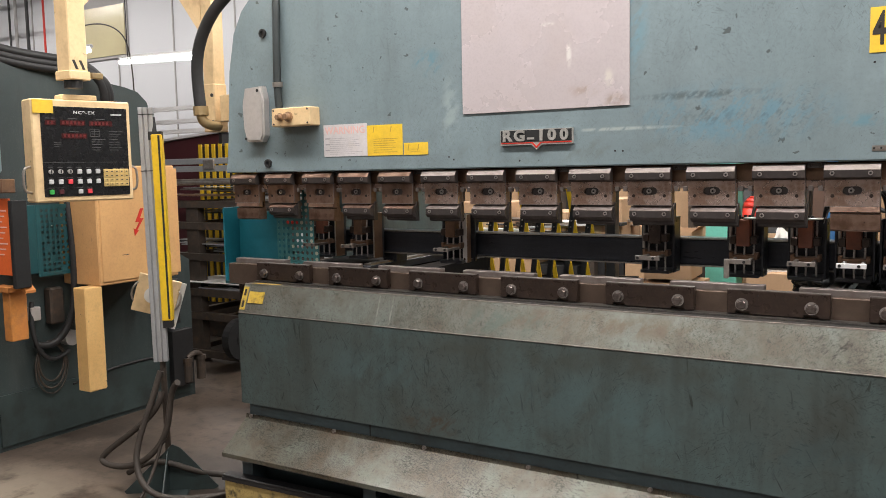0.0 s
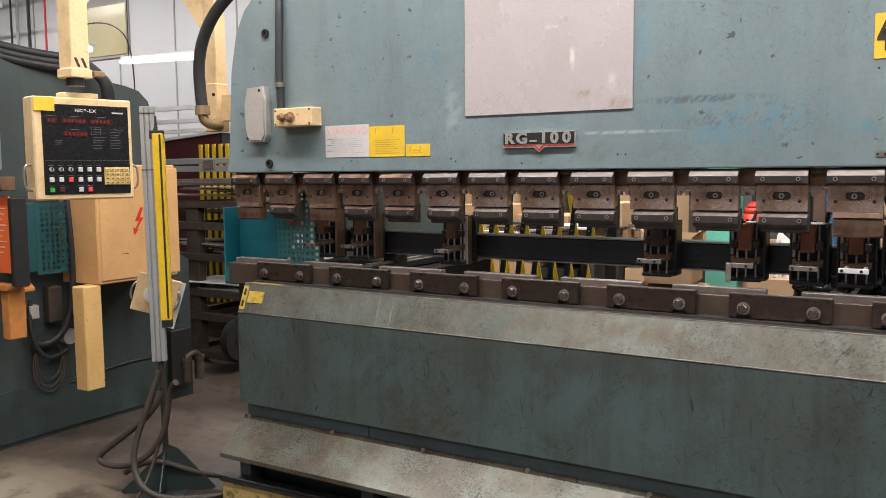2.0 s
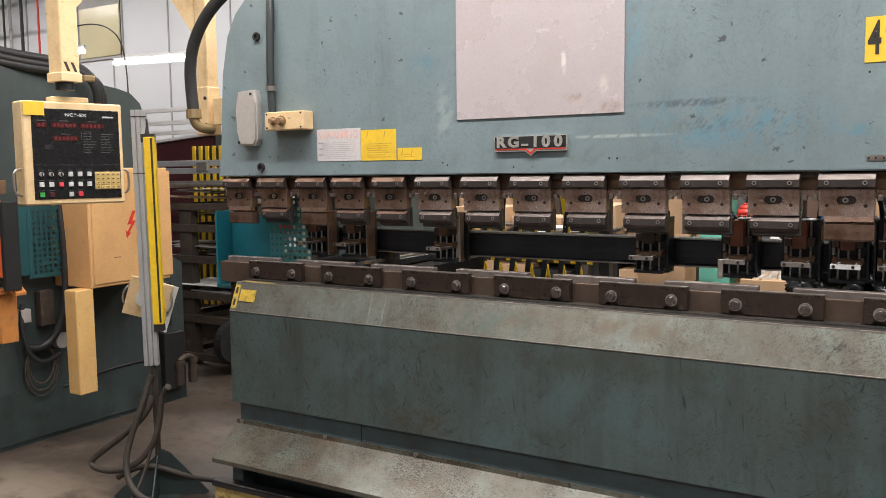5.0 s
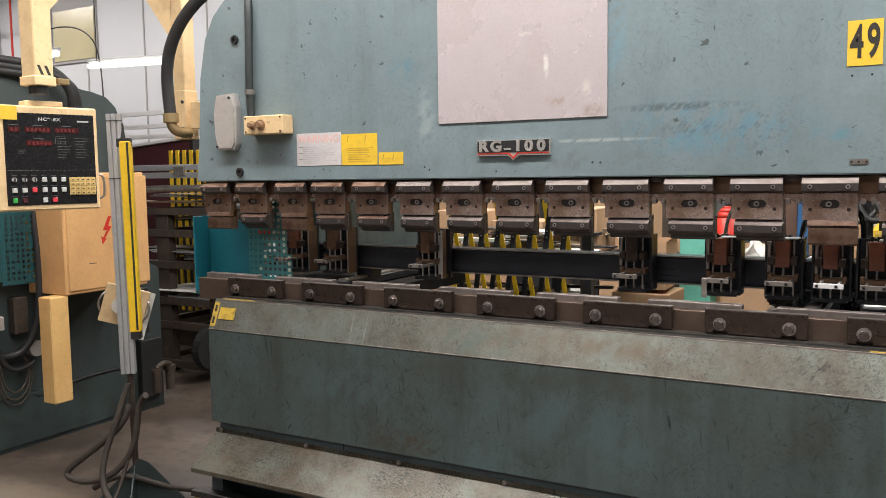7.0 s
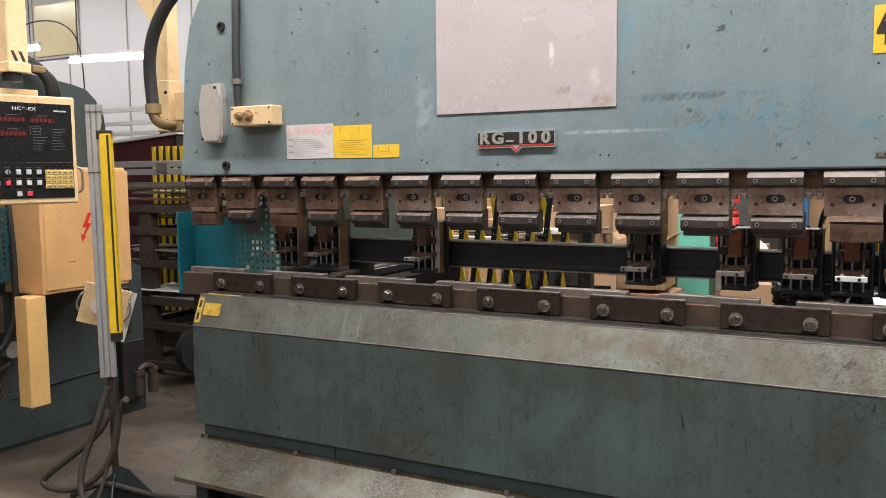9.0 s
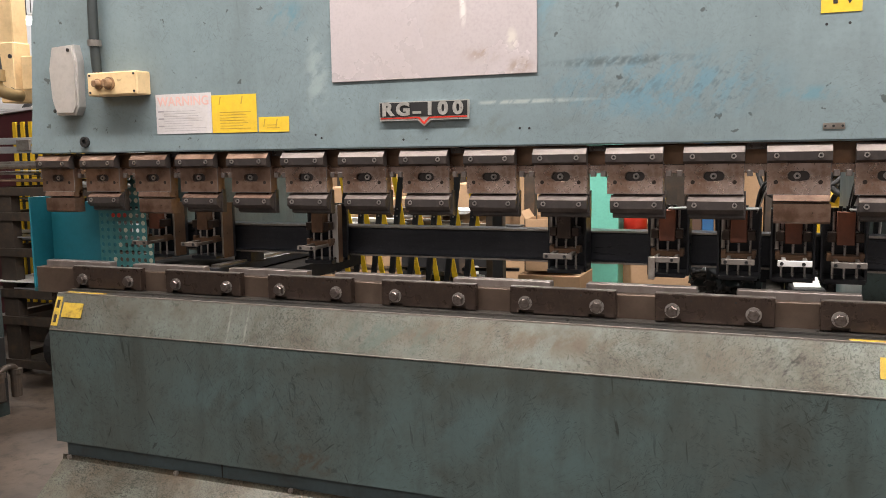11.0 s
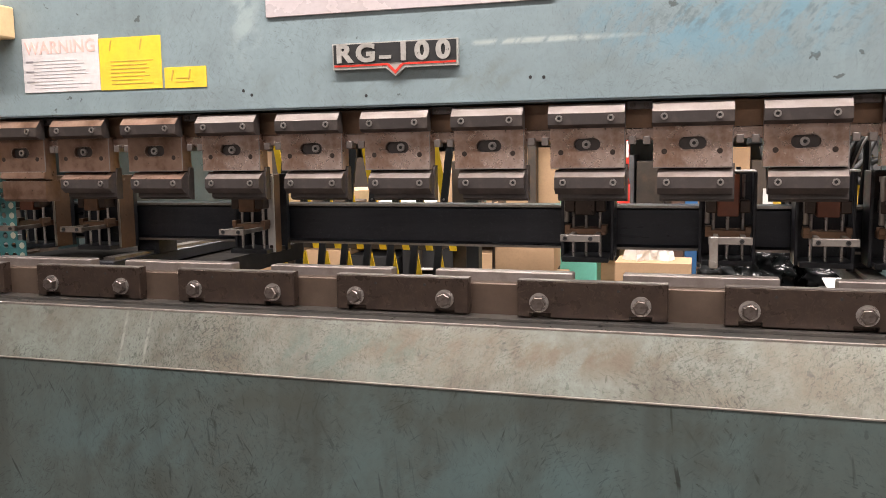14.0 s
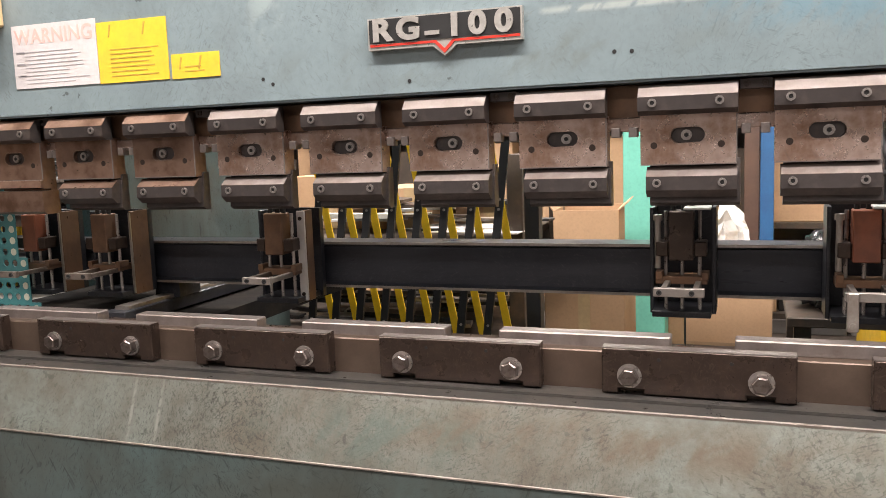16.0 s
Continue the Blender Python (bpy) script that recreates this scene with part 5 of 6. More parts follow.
def hazard_bar():
    h = thing("hazard_board", "worn stained yellow board with black top channel under the shelf", "hazard board", at=(-1.318, -0.265, 0))
    h.rotation_euler = (0, 0, radians(2))
    bm = bmesh.new()
    span(bm, 0.0, 0.95, -0.018, 0.018, 0.0, 0.322, 0.004)
    part("board", bm, DIRTYYEL, h)
    bm = bmesh.new()
    span(bm, -0.006, 0.956, -0.024, 0.024, 0.322, 0.334, 0.003)
    span(bm, -0.006, 0.956, -0.024, -0.0185, 0.308, 0.3225)
    part("top_channel", bm, BLACK, h, "black top channel")


hazard_bar()


# ---- the neighbouring press brake ----
def neighbour():
    nb = thing("press_brake", "dark green-grey neighbouring press brake with tan cabinet on its side", "press brake")
    bm = bmesh.new()
    prism(bm, [(-0.03, 0.0), (-0.03, 2.29), (0.13, 2.265), (0.46, 2.22), (0.96, 2.155), (1.06, 2.13), (1.13, 2.07), (1.17, 1.97), (1.19, 1.80),
               (1.21, 1.30), (1.30, 1.05), (1.43, 0.98), (1.43, 0.0)], -3.48, -3.40)
    part("side_frame", bm, DARKGREEN2, nb, "dark green side frame plate")
    bm = bmesh.new()
    span(bm, -6.3, -3.17, -0.12, -0.03, 1.60, 2.37, 0.02)
    part("upper_beam", bm, GREEN, nb)
    bm = bmesh.new()
    span(bm, -6.3, -3.09, -0.10, -0.02, 1.50, 1.575, 0.004)
    part("beam_rail", bm, RUST, nb)
    bm = bmesh.new()
    span(bm, -6.3, -3.42, -0.25, -0.03, 0.0, 1.1)
    part("bed", bm, DARKGREEN, nb)
    bm = bmesh.new()
    span(bm, -3.40, -3.385, -0.02, 1.40, 0.03, 0.33)
    part("kick_plate", bm, DARKGREEN, nb)
    # cabinet on the side
    bm = bmesh.new()
    span(bm, -3.40, -3.05, 0.44, 1.03, 0.93, 1.64, 0.006)
    cab = part("cabinet", bm, TAN, nb, "tan sheet-metal electrical cabinet with a red lightning mark")
    bm = bmesh.new()
    span(bm, -3.055, -3.043, 0.46, 1.045, 0.95, 1.62, 0.003)
    part("cabinet_door", bm, TAN, cab)
    bm = bmesh.new()
    prism(bm, [(0.748, 1.378), (0.768, 1.378), (0.741, 1.317), (0.768, 1.317), (0.715, 1.245), (0.730, 1.245), (0.698, 1.212), (0.692, 1.259), (0.705, 1.250), (0.736, 1.295), (0.705, 1.295)], -3.043, -3.0400)
    part("lightning_mark", bm, RED, cab)
    bm = bmesh.new()
    span(bm, -3.043, -3.0415, 0.60, 0.65, 1.10, 1.104)
    part("scratch", bm, RACK, cab)
    bm = bmesh.new()
    span(bm, -3.17, -3.06, 0.34, 0.46, 0.31, 0.93, 0.006)
    part("cable_duct", bm, DUCT, nb, "cream-yellow vertical cable duct")
    # teal guard with holes
    bm = bmesh.new()
    span(bm, -3.40, -3.30, 0.10, 0.22, 1.02, 1.42, 0.004)
    part("guard_panel", bm, DKTEAL, nb)
    bm = bmesh.new()
    perforated(bm, 0.24, 0.42, 0.032, 0.010, 0.1)
    o = part("guard_mesh", bm, DKTEAL, nb, "dark teal perforated guard")
    o.matrix_basis = pose(-3.305, 0.22, 1.0, 0, 0, 90)
    for y, z, m in ((0.31, 1.33, LED), (0.29, 1.29, PAPER), (0.33, 1.29, PAPER), (0.36, 1.29, LED), (0.3, 1.07, PAPER), (0.34, 1.07, PAPER), (0.29, 1.2, PAPER)):
        bm = bmesh.new()
        span(bm, -3.345, -3.34, y, y + 0.018, z, z + 0.014)
        part("guard_marks", bm, m, nb)
    # orange board and bracket at the front corner
    bm = bmesh.new()
    span(bm, -3.45, -3.10, -0.06, -0.05, 1.05, 1.47, 0.002)
    bd = part("notice_board", bm, ORANGE, nb, "orange notice board with faint print")
    for i in range(9):
        bm = bmesh.new()
        span(bm, -3.4, -3.13 - 0.02 * (i % 3), -0.0615, -0.06, 1.40 - i * 0.03, 1.407 - i * 0.03)
        part("text_line", bm, SALMON, bd)
    bm = bmesh.new()
    span(bm, -3.095, -3.06, -0.07, 0.02, 0.98, 1.46, 0.004)
    part("guard_edge", bm, BLACK, nb)
    bm = bmesh.new()
    span(bm, -3.30, -3.13, -0.08, 0.0, 0.955, 0.985, 0.002)
    span(bm, -3.22, -3.15, -0.06, 0.04, 0.68, 0.955, 0.004)
    prism(bm, [(-3.16, 0.99), (-3.06, 0.95), (-3.06, 0.965), (-3.16, 1.04)], -0.02, 0.04, "y")
    part("bracket", bm, ORANGEPAINT, nb, "worn orange steel bracket")
    # valve, gauge and cable coils
    bm = bmesh.new()
    span(bm, -3.40, -3.33, 0.30, 0.39, 0.70, 0.92, 0.01)
    part("valve_body", bm, RACK, nb)
    bm = bmesh.new()
    span(bm, -3.40, -3.34, 0.18, 0.24, 0.74, 0.82, 0.004)
    part("junction_box", bm, CASTALU, nb)
    bm = bmesh.new()
    rod(bm, (-3.40, 0.43, 0.60), (-3.33, 0.43, 0.60), 0.048, 20)
    part("round_gauge", bm, CASTALU, nb)
    for r, dz, m, w in ((0.095, 0.0, RACK, 0.006), (0.085, 0.03, RACK, 0.006), (0.11, -0.01, HOSE, 0.005)):
        tube("cable_coil", [(-3.36, 0.30 + r * math.cos(a * math.pi / 6), 0.45 + dz + 1.5 * r * math.sin(a * math.pi / 6)) for a in range(13)], w, m, nb)
    tube("side_hose", [(-3.33, 0.44, 1.55), (-3.28, 0.44, 1.2), (-3.29, 0.44, 0.9), (-3.30, 0.42, 0.7), (-3.33, 0.30, 0.55), (-3.35, 0.2, 0.6)], 0.022, RUBBER, nb)
    tube("side_hose", [(-3.36, 0.42, 0.52), (-3.33, 0.30, 0.47), (-3.33, 0.2, 0.52), (-3.35, 0.17, 0.72), (-3.36, 0.2, 0.85)], 0.014, RUBBER, nb)
    for dy, dz in ((0, 0), (0.02, 0.035), (0.04, -0.03)):
        tube("top_hose", [(-3.5, -0.2, 2.36 + dz), (-3.42, 0.1, 2.28 + dz), (-3.38, 0.4, 2.25 + dz), (-3.33, 0.58, 2.25 + dz), (-3.3, 0.70 + dy, 2.20), (-3.3, 0.75 + dy, 2.09), (-3.35, 0.75 + dy, 1.95)], 0.026, RUBBER, nb, "thick black hose bundle")
    tube("side_hose", [(-3.385, 0.45, 0.30), (-3.38, 0.7, 0.34), (-3.38, 0.95, 0.36), (-3.385, 1.15, 0.33)], 0.008, RUBBER, nb)
    # black boxes and filter bowls at the rear corner
    for y0, y1, z0, z1 in ((1.18, 1.28, 0.55, 0.86), (1.20, 1.38, 0.10, 0.5)):
        bm = bmesh.new()
        span(bm, -3.42, -3.34, y0, y1, z0, z1, 0.004)
        part("control_box", bm, BLACK, nb)
    for y in (1.32, 1.44):
        bm = bmesh.new()
        rod(bm, (-3.34, y, 0.12), (-3.34, y, 0.26), 0.032, 14)
        rod(bm, (-3.34, y, 0.26), (-3.34, y, 0.29), 0.04, 14)
        part("filter_bowl", bm, RACK, nb)
    tube("air_pipe", [(-3.34, 1.32, 0.29), (-3.33, 1.36, 0.32), (-3.34, 1.41, 0.32), (-3.34, 1.44, 0.29)], 0.02, RACK, nb)


DARKGREEN2 = mat("aged dark green enamel", (0.042, 0.060, 0.060), (0.025, 0.036, 0.037), 1.6, 0.5, 0, 0.08, 70, (0.03, 0.035, 0.035), 0.7, 5, (0.16, 0.18, 0.17), 0.3)
ORANGEPAINT = mat("worn orange paint", (0.55, 0.22, 0.05), (0.45, 0.17, 0.05), 8, 0.5, 0, 0.08, 80, (0.2, 0.1, 0.05), 0.5, 14)
neighbour()


# ---- behind the machine ----
def bar_stand():
    s = thing("sheet_stand", "stand of crossing black and yellow flat bars", "sheet stand")
    bm = bmesh.new()
    prism(bm, [(0.017, 1.15), (0.041, 1.15), (-0.026, 1.54), (-0.049, 1.54)], 1.045, 1.051, "y")
    yel = part("yellow_bar", bm, YELLOW, s, "yellow painted flat bar")
    bm = bmesh.new()
    prism(bm, [(0.034, 0.75), (0.060, 0.75), (-0.014, 1.14), (-0.036, 1.14)], 1.045, 1.051, "y")
    low = part("yellow_bar", bm, YELLOW, s, "yellow painted flat bar")
    bm = bmesh.new()
    prism(bm, [(-0.070, 0.75), (-0.046, 0.75), (0.048, 1.50), (0.024, 1.50)], 0.98, 0.99, "y")
    blk = part("black_bar", bm, BLACK, s, "black painted flat bar")
    bm = bmesh.new()
    rod(bm, (0, 0.98, 0), (0, 0.977, 0), 0.004, 8)
    sc = part("bar_screw", bm, STEEL, s)
    for i in range(8):
        x = -0.815 + 0.0855 * i
        for o in (yel, low, blk):
            q = o if i == 0 else share(o, s, Matrix())
            q.location = (x + (0.003 if o is blk else 0.0), 0, 0)
        for k, z in enumerate((1.33, 1.30, 0.95)):
            q = sc if i == k == 0 else share(sc, s, Matrix())
            q.location = (x + 0.018 - 0.125 * (1.33 - z), 0, z)
    for z in (0.72, 0.05):
        bm = bmesh.new()
        span(bm, -1.0, -0.05, 0.98, 1.07, z - 0.05, z + 0.03)
        part("cross_bar", bm, RACK, s)
    for x in (-0.98, -0.12):
        bm = bmesh.new()
        span(bm, x, x + 0.05, 1.0, 1.05, 0.08, 0.68)
        part("leg", bm, RACK, s)
    bm = bmesh.new()
    span(bm, -0.155, -0.11, 1.09, 1.14, 0.0, 1.56, 0.003)
    part("end_post", bm, BLACK, s)


bar_stand()


def stock_rack():
    """Shelf rack with bars and offcuts seen through the gap."""
    r = thing("stock_rack", "dark steel stock rack loaded with sheet offcuts and profiles", "rack")
    for x in (-1.5, -0.36):
        for y in (1.62, 2.3):
            bm = bmesh.new()
            span(bm, x, x + 0.06, y, y + 0.06, 0.0, 1.45, 0.003)
            part("upright", bm, RACK, r)
    for z in (0.35, 0.78, 1.13):
        bm = bmesh.new()
        span(bm, -1.5, -0.36, 1.45, 2.36, z - 0.03, z, 0.002)
        part("shelf", bm, RACK, r)
    rng = random.Random(12)
    for z in (0.78, 1.13):
        mats = [BLACK, STEEL, BLACK, BLACKSTEEL, RACK, PAPER, BLACK] if z < 1 else [PAPER, STEEL, BLACK, ALU, RACK, WHITE, BLACK]
        for i in range(34):
            x = rng.uniform(-1.45, -0.6)
            w, d, h = rng.uniform(0.12, 0.5), rng.uniform(0.02, 0.12), rng.uniform(0.006, 0.02)
            bm = bmesh.new()
            box(bm, (0, 0, 0), (w, d, h), 0.001)
            o = part("offcut", bm, mats[i % 7], r)
            o.matrix_basis = pose(min(x + w / 2, -0.5), rng.uniform(1.5, 2.2), z + 0.012 + 0.004 * i, rng.uniform(-3, 3), rng.uniform(-2, 2), rng.uniform(-16, 16))


stock_rack()


def cardboard_box(x, y, z, w, d, h, open_top=False, rz=0, group="cartons behind the machine"):
    b = thing("cardboard_box", "open brown cardboard box with raised flaps" if open_top else "closed brown cardboard box on the rack", "box", group, (x, y, z))
    b.rotation_euler = (0, 0, radians(rz))
    if open_top:
        for a in ((-w / 2, w / 2, -d / 2, -d / 2 + 0.006, 0, h), (-w / 2, w / 2, d / 2 - 0.006, d / 2, 0, h), (-w / 2, -w / 2 + 0.006, -d / 2 + 0.006, d / 2 - 0.006, 0, h),
                  (w / 2 - 0.006, w / 2, -d / 2 + 0.006, d / 2 - 0.006, 0, h), (-w / 2, w / 2, -d / 2, d / 2, -0.006, 0.0)):
            bm = bmesh.new()
            span(bm, *a)
            part("side", bm, CARD, b)
        for sx, tilt in ((-1, 35), (1, -50)):
            bm = bmesh.new()
            box(bm, (0, 0, 0.025), (0.005, d, 0.05))
            o = part("flap", bm, CARD, b)
            o.matrix_basis = pose(sx * w / 2, 0, h, 0, sx * abs(tilt), 0)
    else:
        bm = bmesh.new()
        box(bm, (0, 0, h / 2), (w, d, h), 0.004)
        part("carton", bm, CARD, b)
        bm = bmesh.new()
        box(bm, (0, -d / 2, h / 2), (0.05, 0.002, h * 0.98))
        part("tape", bm, TAPE, b)
    return b


TAPE = mat("brown packing tape", (0.50, 0.36, 0.20), None, 10, 0.3, 0, 0)


def pallet(x, y, w, d, h):
    p = thing("pallet_stack", "stack of plain wooden pallets", "pallet", at=(x, y, 0))
    n = max(1, int(h / 0.13))
    for i in range(n):
        bm = bmesh.new()
        for k in range(6):
            span(bm, -w / 2 + k * w / 6, -w / 2 + k * w / 6 + w / 8, -d / 2, d / 2, i * 0.13 + 0.11, i * 0.13 + 0.13)
        for yy in (-d / 2, -0.05, d / 2 - 0.1):
            span(bm, -w / 2, w / 2, yy, yy + 0.1, i * 0.13, i * 0.13 + 0.11)
        part("pallet", bm, WOOD, p)


WOOD = mat("raw pallet wood", (0.36, 0.24, 0.14), (0.27, 0.18, 0.11), 6, 0.7, 0, 0.1, 50)


def back_things():
    # turquoise column
    c = thing("column", "turquoise painted steel box column", "column")
    bm = bmesh.new()
    span(bm, -0.077, 0.113, 2.63, 2.81, 0.0, 5.6, 0.006)
    part("shaft", bm, TURQ, c)
    bm = bmesh.new()
    span(bm, -0.12, 0.25, 2.52, 2.88, 0.0, 0.02)
    part("foot_plate", bm, TURQ, c)
    # red extinguisher on its stand, beside the column
    f = thing("fire_extinguisher", "red fire extinguisher with black hose on a slim stand", "fire extinguisher", at=(0.20, 2.70, 0))
    bm = bmesh.new()
    rings = [(0.060, 1.04), (0.068, 1.06), (0.068, 1.31), (0.060, 1.345), (0.036, 1.372), (0.022, 1.382)]
    for (ra, za), (rb, zb) in zip(rings, rings[1:]):
        rod(bm, (0, 0, za), (0, 0, zb), ra, 24, rb)
    part("cylinder", bm, RED, f, "", True)
    bm = bmesh.new()
    rod(bm, (0, 0, 1.382), (0, 0, 1.425), 0.018, 12)
    box(bm, (-0.03, 0, 1.43), (0.10, 0.022, 0.014), 0.003)
    box(bm, (-0.02, 0, 1.455), (0.085, 0.020, 0.008), 0.002)
    part("valve", bm, BLACK, f)
    tube("hose", [(0.02, -0.01, 1.405), (0.05, -0.06, 1.40), (0.03, -0.085, 1.34), (0.005, -0.082, 1.28), (0.0, -0.078, 1.20)], 0.010, RUBBER, f)
    bm = bmesh.new()
    rod(bm, (0, 0.09, 0.0), (0, 0.09, 1.66), 0.012, 8)
    box(bm, (0, 0.03, 1.033), (0.15, 0.17, 0.012), 0.002)
    box(bm, (0, 0.09, 0.006), (0.24, 0.24, 0.012), 0.002)
    part("stand", bm, BLACK, f)
    bm = bmesh.new()
    box(bm, (0.015, 0.072, 1.47), (0.085, 0.006, 0.17), 0.001)
    plate = part("sign_plate", bm, RED, f)
    bm = bmesh.new()
    box(bm, (0.032, 0.068, 1.485), (0.045, 0.002, 0.085))
    part("tag", bm, PAPER, plate, "white inspection tag")
    # cartons
    cardboard_box(-0.165, 2.25, 0.93, 0.27, 0.34, 0.27, True, 4)
    cardboard_box(-0.165, 2.25, 0.44, 0.34, 0.34, 0.46)
    pallet(-0.15, 2.3, 0.5, 0.5, 0.43)
    cardboard_box(0.24, 3.0, 0.62, 0.30, 0.3, 0.50)
    cardboard_box(0.27, 3.0, 0.28, 0.34, 0.3, 0.33)
    pallet(0.26, 3.0, 0.5, 0.5, 0.27)
    for x, w, h in ((-1.28, 0.36, 0.34), (-0.90, 0.34, 0.28), (-0.54, 0.30, 0.36)):
        cardboard_box(x, 2.15, 1.132, w, 0.34, h - 0.1)
    # shelf with cartons far behind
    s = thing("carton_shelf", "tall shelf filled with cartons and papers", "shelf")
    for x in (-3.6, -2.9, -2.2, -1.2, -0.42, 0.35, 1.25, 2.35):
        bm = bmesh.new()
        span(bm, x, x + 0.05, 3.5, 4.1, 0, 2.4)
        part("upright", bm, RACK, s)
    for z in (0.5, 1.0, 1.62, 2.2):
        bm = bmesh.new()
        span(bm, -3.6, 2.40, 3.5, 4.1, z - 0.03, z)
        part("board", bm, RACK, s)
    # sheet added so that no bright wall shows between the cartons
    bm = bmesh.new()
    span(bm, -3.6, 2.40, 4.10, 4.12, 0.5, 2.2)
    part("back_sheet", bm, GREYWALL, s, "added dull grey sheet hiding the wall behind")
    rng = random.Random(21)
    for z, hh in ((0.5, 0.4), (1.0, 0.57), (1.62, 0.45)):
        x = -3.52
        while x < 2.0:
            w, h = rng.uniform(0.16, 0.42), rng.uniform(0.7, 1.0) * hh
            bm = bmesh.new()
            span(bm, x, x + w, 3.54 + rng.uniform(0, 0.06), 3.95, z, z + h, 0.004)
            o = part("carton", bm, rng.choice([CARD, CARD, RACK, RACK, DARKGREY, BLACK, CARD]), s)
            if rng.random() < 0.25:
                bm = bmesh.new()
                span(bm, x + w * 0.3, x + w * 0.65, 3.535, 3.538, z + h * 0.35, z + h * 0.6)
                part("carton_label", bm, PAPER, s)
            x += w + rng.uniform(0.0, 0.025)
    # grey cabinets further back, added to cover the too bright white wall
    for i, x in enumerate((0.25, 1.18, 2.11, 3.04)):
        c = thing("storage_cabinet", "added plain light grey cabinet covering the far wall", "cabinet", "grey cabinets", (x, 5.2, 0))
        bm = bmesh.new()
        span(bm, 0, 0.9, 0, 0.5, 0.0, 1.9 + 0.1 * i, 0.006)
        part("body", bm, GREYWALL, c)
        for dx in (0.02, 0.46):
            bm = bmesh.new()
            span(bm, dx, dx + 0.42, -0.014, 0.0, 0.1, 1.82, 0.003)
            part("door", bm, GREYWALL, c)
    # posts
    p = thing("post", "brown primed steel post", "post")
    bm = bmesh.new()
    span(bm, 0.455, 0.53, 3.26, 3.34, 0, 5.6, 0.003)
    part("shaft", bm, BROWNPAINT, p)
    p = thing("post", "blue painted rack post", "post")
    bm = bmesh.new()
    span(bm, 0.533, 0.60, 3.24, 3.32, 0, 2.6, 0.003)
    part("shaft", bm, BLUEPAINT, p)
    # paper and foil wrapped pieces
    w = thing("paper_wrapping", "crumpled white packing paper over a carton", "packing paper", at=(0.38, 2.45, 0.95))
    for dx, tilt, turn, hgt in ((-0.05, 14, 10, 0.24), (0.06, -18, -25, 0.30), (0.0, 6, 40, 0.2)):
        bm = bmesh.new()
        bmesh.ops.create_grid(bm, x_segments=8, y_segments=8, size=0.5)
        for v in bm.verts:
            v.co = Vector((v.co.x * 0.15, 0.02 * noise.noise(v.co * 4 + Vector((dx * 50, 0, 0))), (v.co.y + 0.5) * hgt * (1 - abs(v.co.x) * 0.7)))
        bmesh.ops.solidify(bm, geom=bm.faces[:], thickness=0.002)
        o = part("paper_flap", bm, PAPER, w)
        o.matrix_basis = pose(dx, 0, -0.01, tilt * 0.5, tilt, turn)
    bm = bmesh.new()
    span(bm, -0.15, 0.2, -0.1, 0.15, -0.35, 0.0)
    part("carton", bm, CARD, w)
    bm = bmesh.new()
    span(bm, -0.15, 0.2, -0.1, 0.15, -0.95, -0.35)
    part("crate", bm, WOOD, w)
    # work table with black film bags
    t = thing("work_table", "grey steel work table crowded with black film", "table")
    bm = bmesh.new()
    span(bm, 0.60, 2.6, 1.35, 2.0, 0.90, 0.93, 0.003)
    part("tabletop", bm, RACK, t)
    for x in (0.62, 2.5):
        for y in (1.37, 1.92):
            bm = bmesh.new()
            span(bm, x, x + 0.05, y, y + 0.05, 0, 0.90)
            part("leg", bm, RACK, t)
    rng = random.Random(6)
    for x, y, r in ((0.79, 1.56, 0.175), (1.06, 1.62, 0.15), (1.30, 1.66, 0.13), (1.52, 1.62, 0.14)):
        bm = bmesh.new()
        bmesh.ops.create_icosphere(bm, subdivisions=5, radius=r)
        for v in bm.verts:
            q = v.co * 16 + Vector((x * 9, 0, 0))
            v.co *= 1.10 + 0.18 * noise.noise(q * 0.6) - 0.34 * abs(noise.noise(q * 1.1)) - 0.20 * abs(noise.noise(q * 2.6)) - 0.09 * abs(noise.noise(q * 6.0))
            v.co.z = max(v.co.z * 0.85, -r * 0.6)
        b = part("film_bag", bm, BAG, None, "", True)
        tagged(b, "crumpled glossy black plastic bag on the table", "bag", "bags on the table")
        b.location = (x, y, 0.93 + r * 0.6)
    for x, y, rz in ((1.08, 1.38, 8), (1.32, 1.36, -12)):
        bm = bmesh.new()
        box(bm, (0, 0, 0.002), (0.10, 0.14, 0.004))
        o = part("paper_sheet", bm, PAPER)
        tagged(o, "loose white paper sheet on the work table", "paper", "papers on the table")
        o.matrix_basis = pose(x, y, 1.01, 20, 0, rz)
        bm = bmesh.new()
        box(bm, (0, 0, -0.04), (0.12, 0.15, 0.075), 0.004)
        o = part("tin", bm, BLACK)
        tagged(o, "low black tin under a sheet of paper", "tin", "tins on the table")
        o.matrix_basis = pose(x, y, 1.01, 0, 0, rz)
    # yellow lift truck behind the table
    y = thing("lift_truck", "yellow lift truck with black mast", "lift truck")
    bm = bmesh.new()
    span(bm, 0.98, 2.0, 2.25, 3.1, 0.35, 1.27, 0.03)
    prism(bm, [(1.15, 1.27), (2.0, 1.27), (2.0, 1.40), (1.4, 1.36), (1.15, 1.30)], 2.3, 3.0, "y")
    part("chassis", bm, YELLOW, y)
    bm = bmesh.new()
    box(bm, (1.27, 2.246, 1.21), (0.17, 0.006, 0.045), 0.001)
    part("maker_mark", bm, BLACK, y)
    for x in (1.04, 1.42, 1.86):
        bm = bmesh.new()
        span(bm, x, x + 0.06, 2.35, 2.43, 0.3, 2.4, 0.004)
        part("mast_post", bm, BLACK, y)
    for x in (1.0, 1.75):
        bm = bmesh.new()
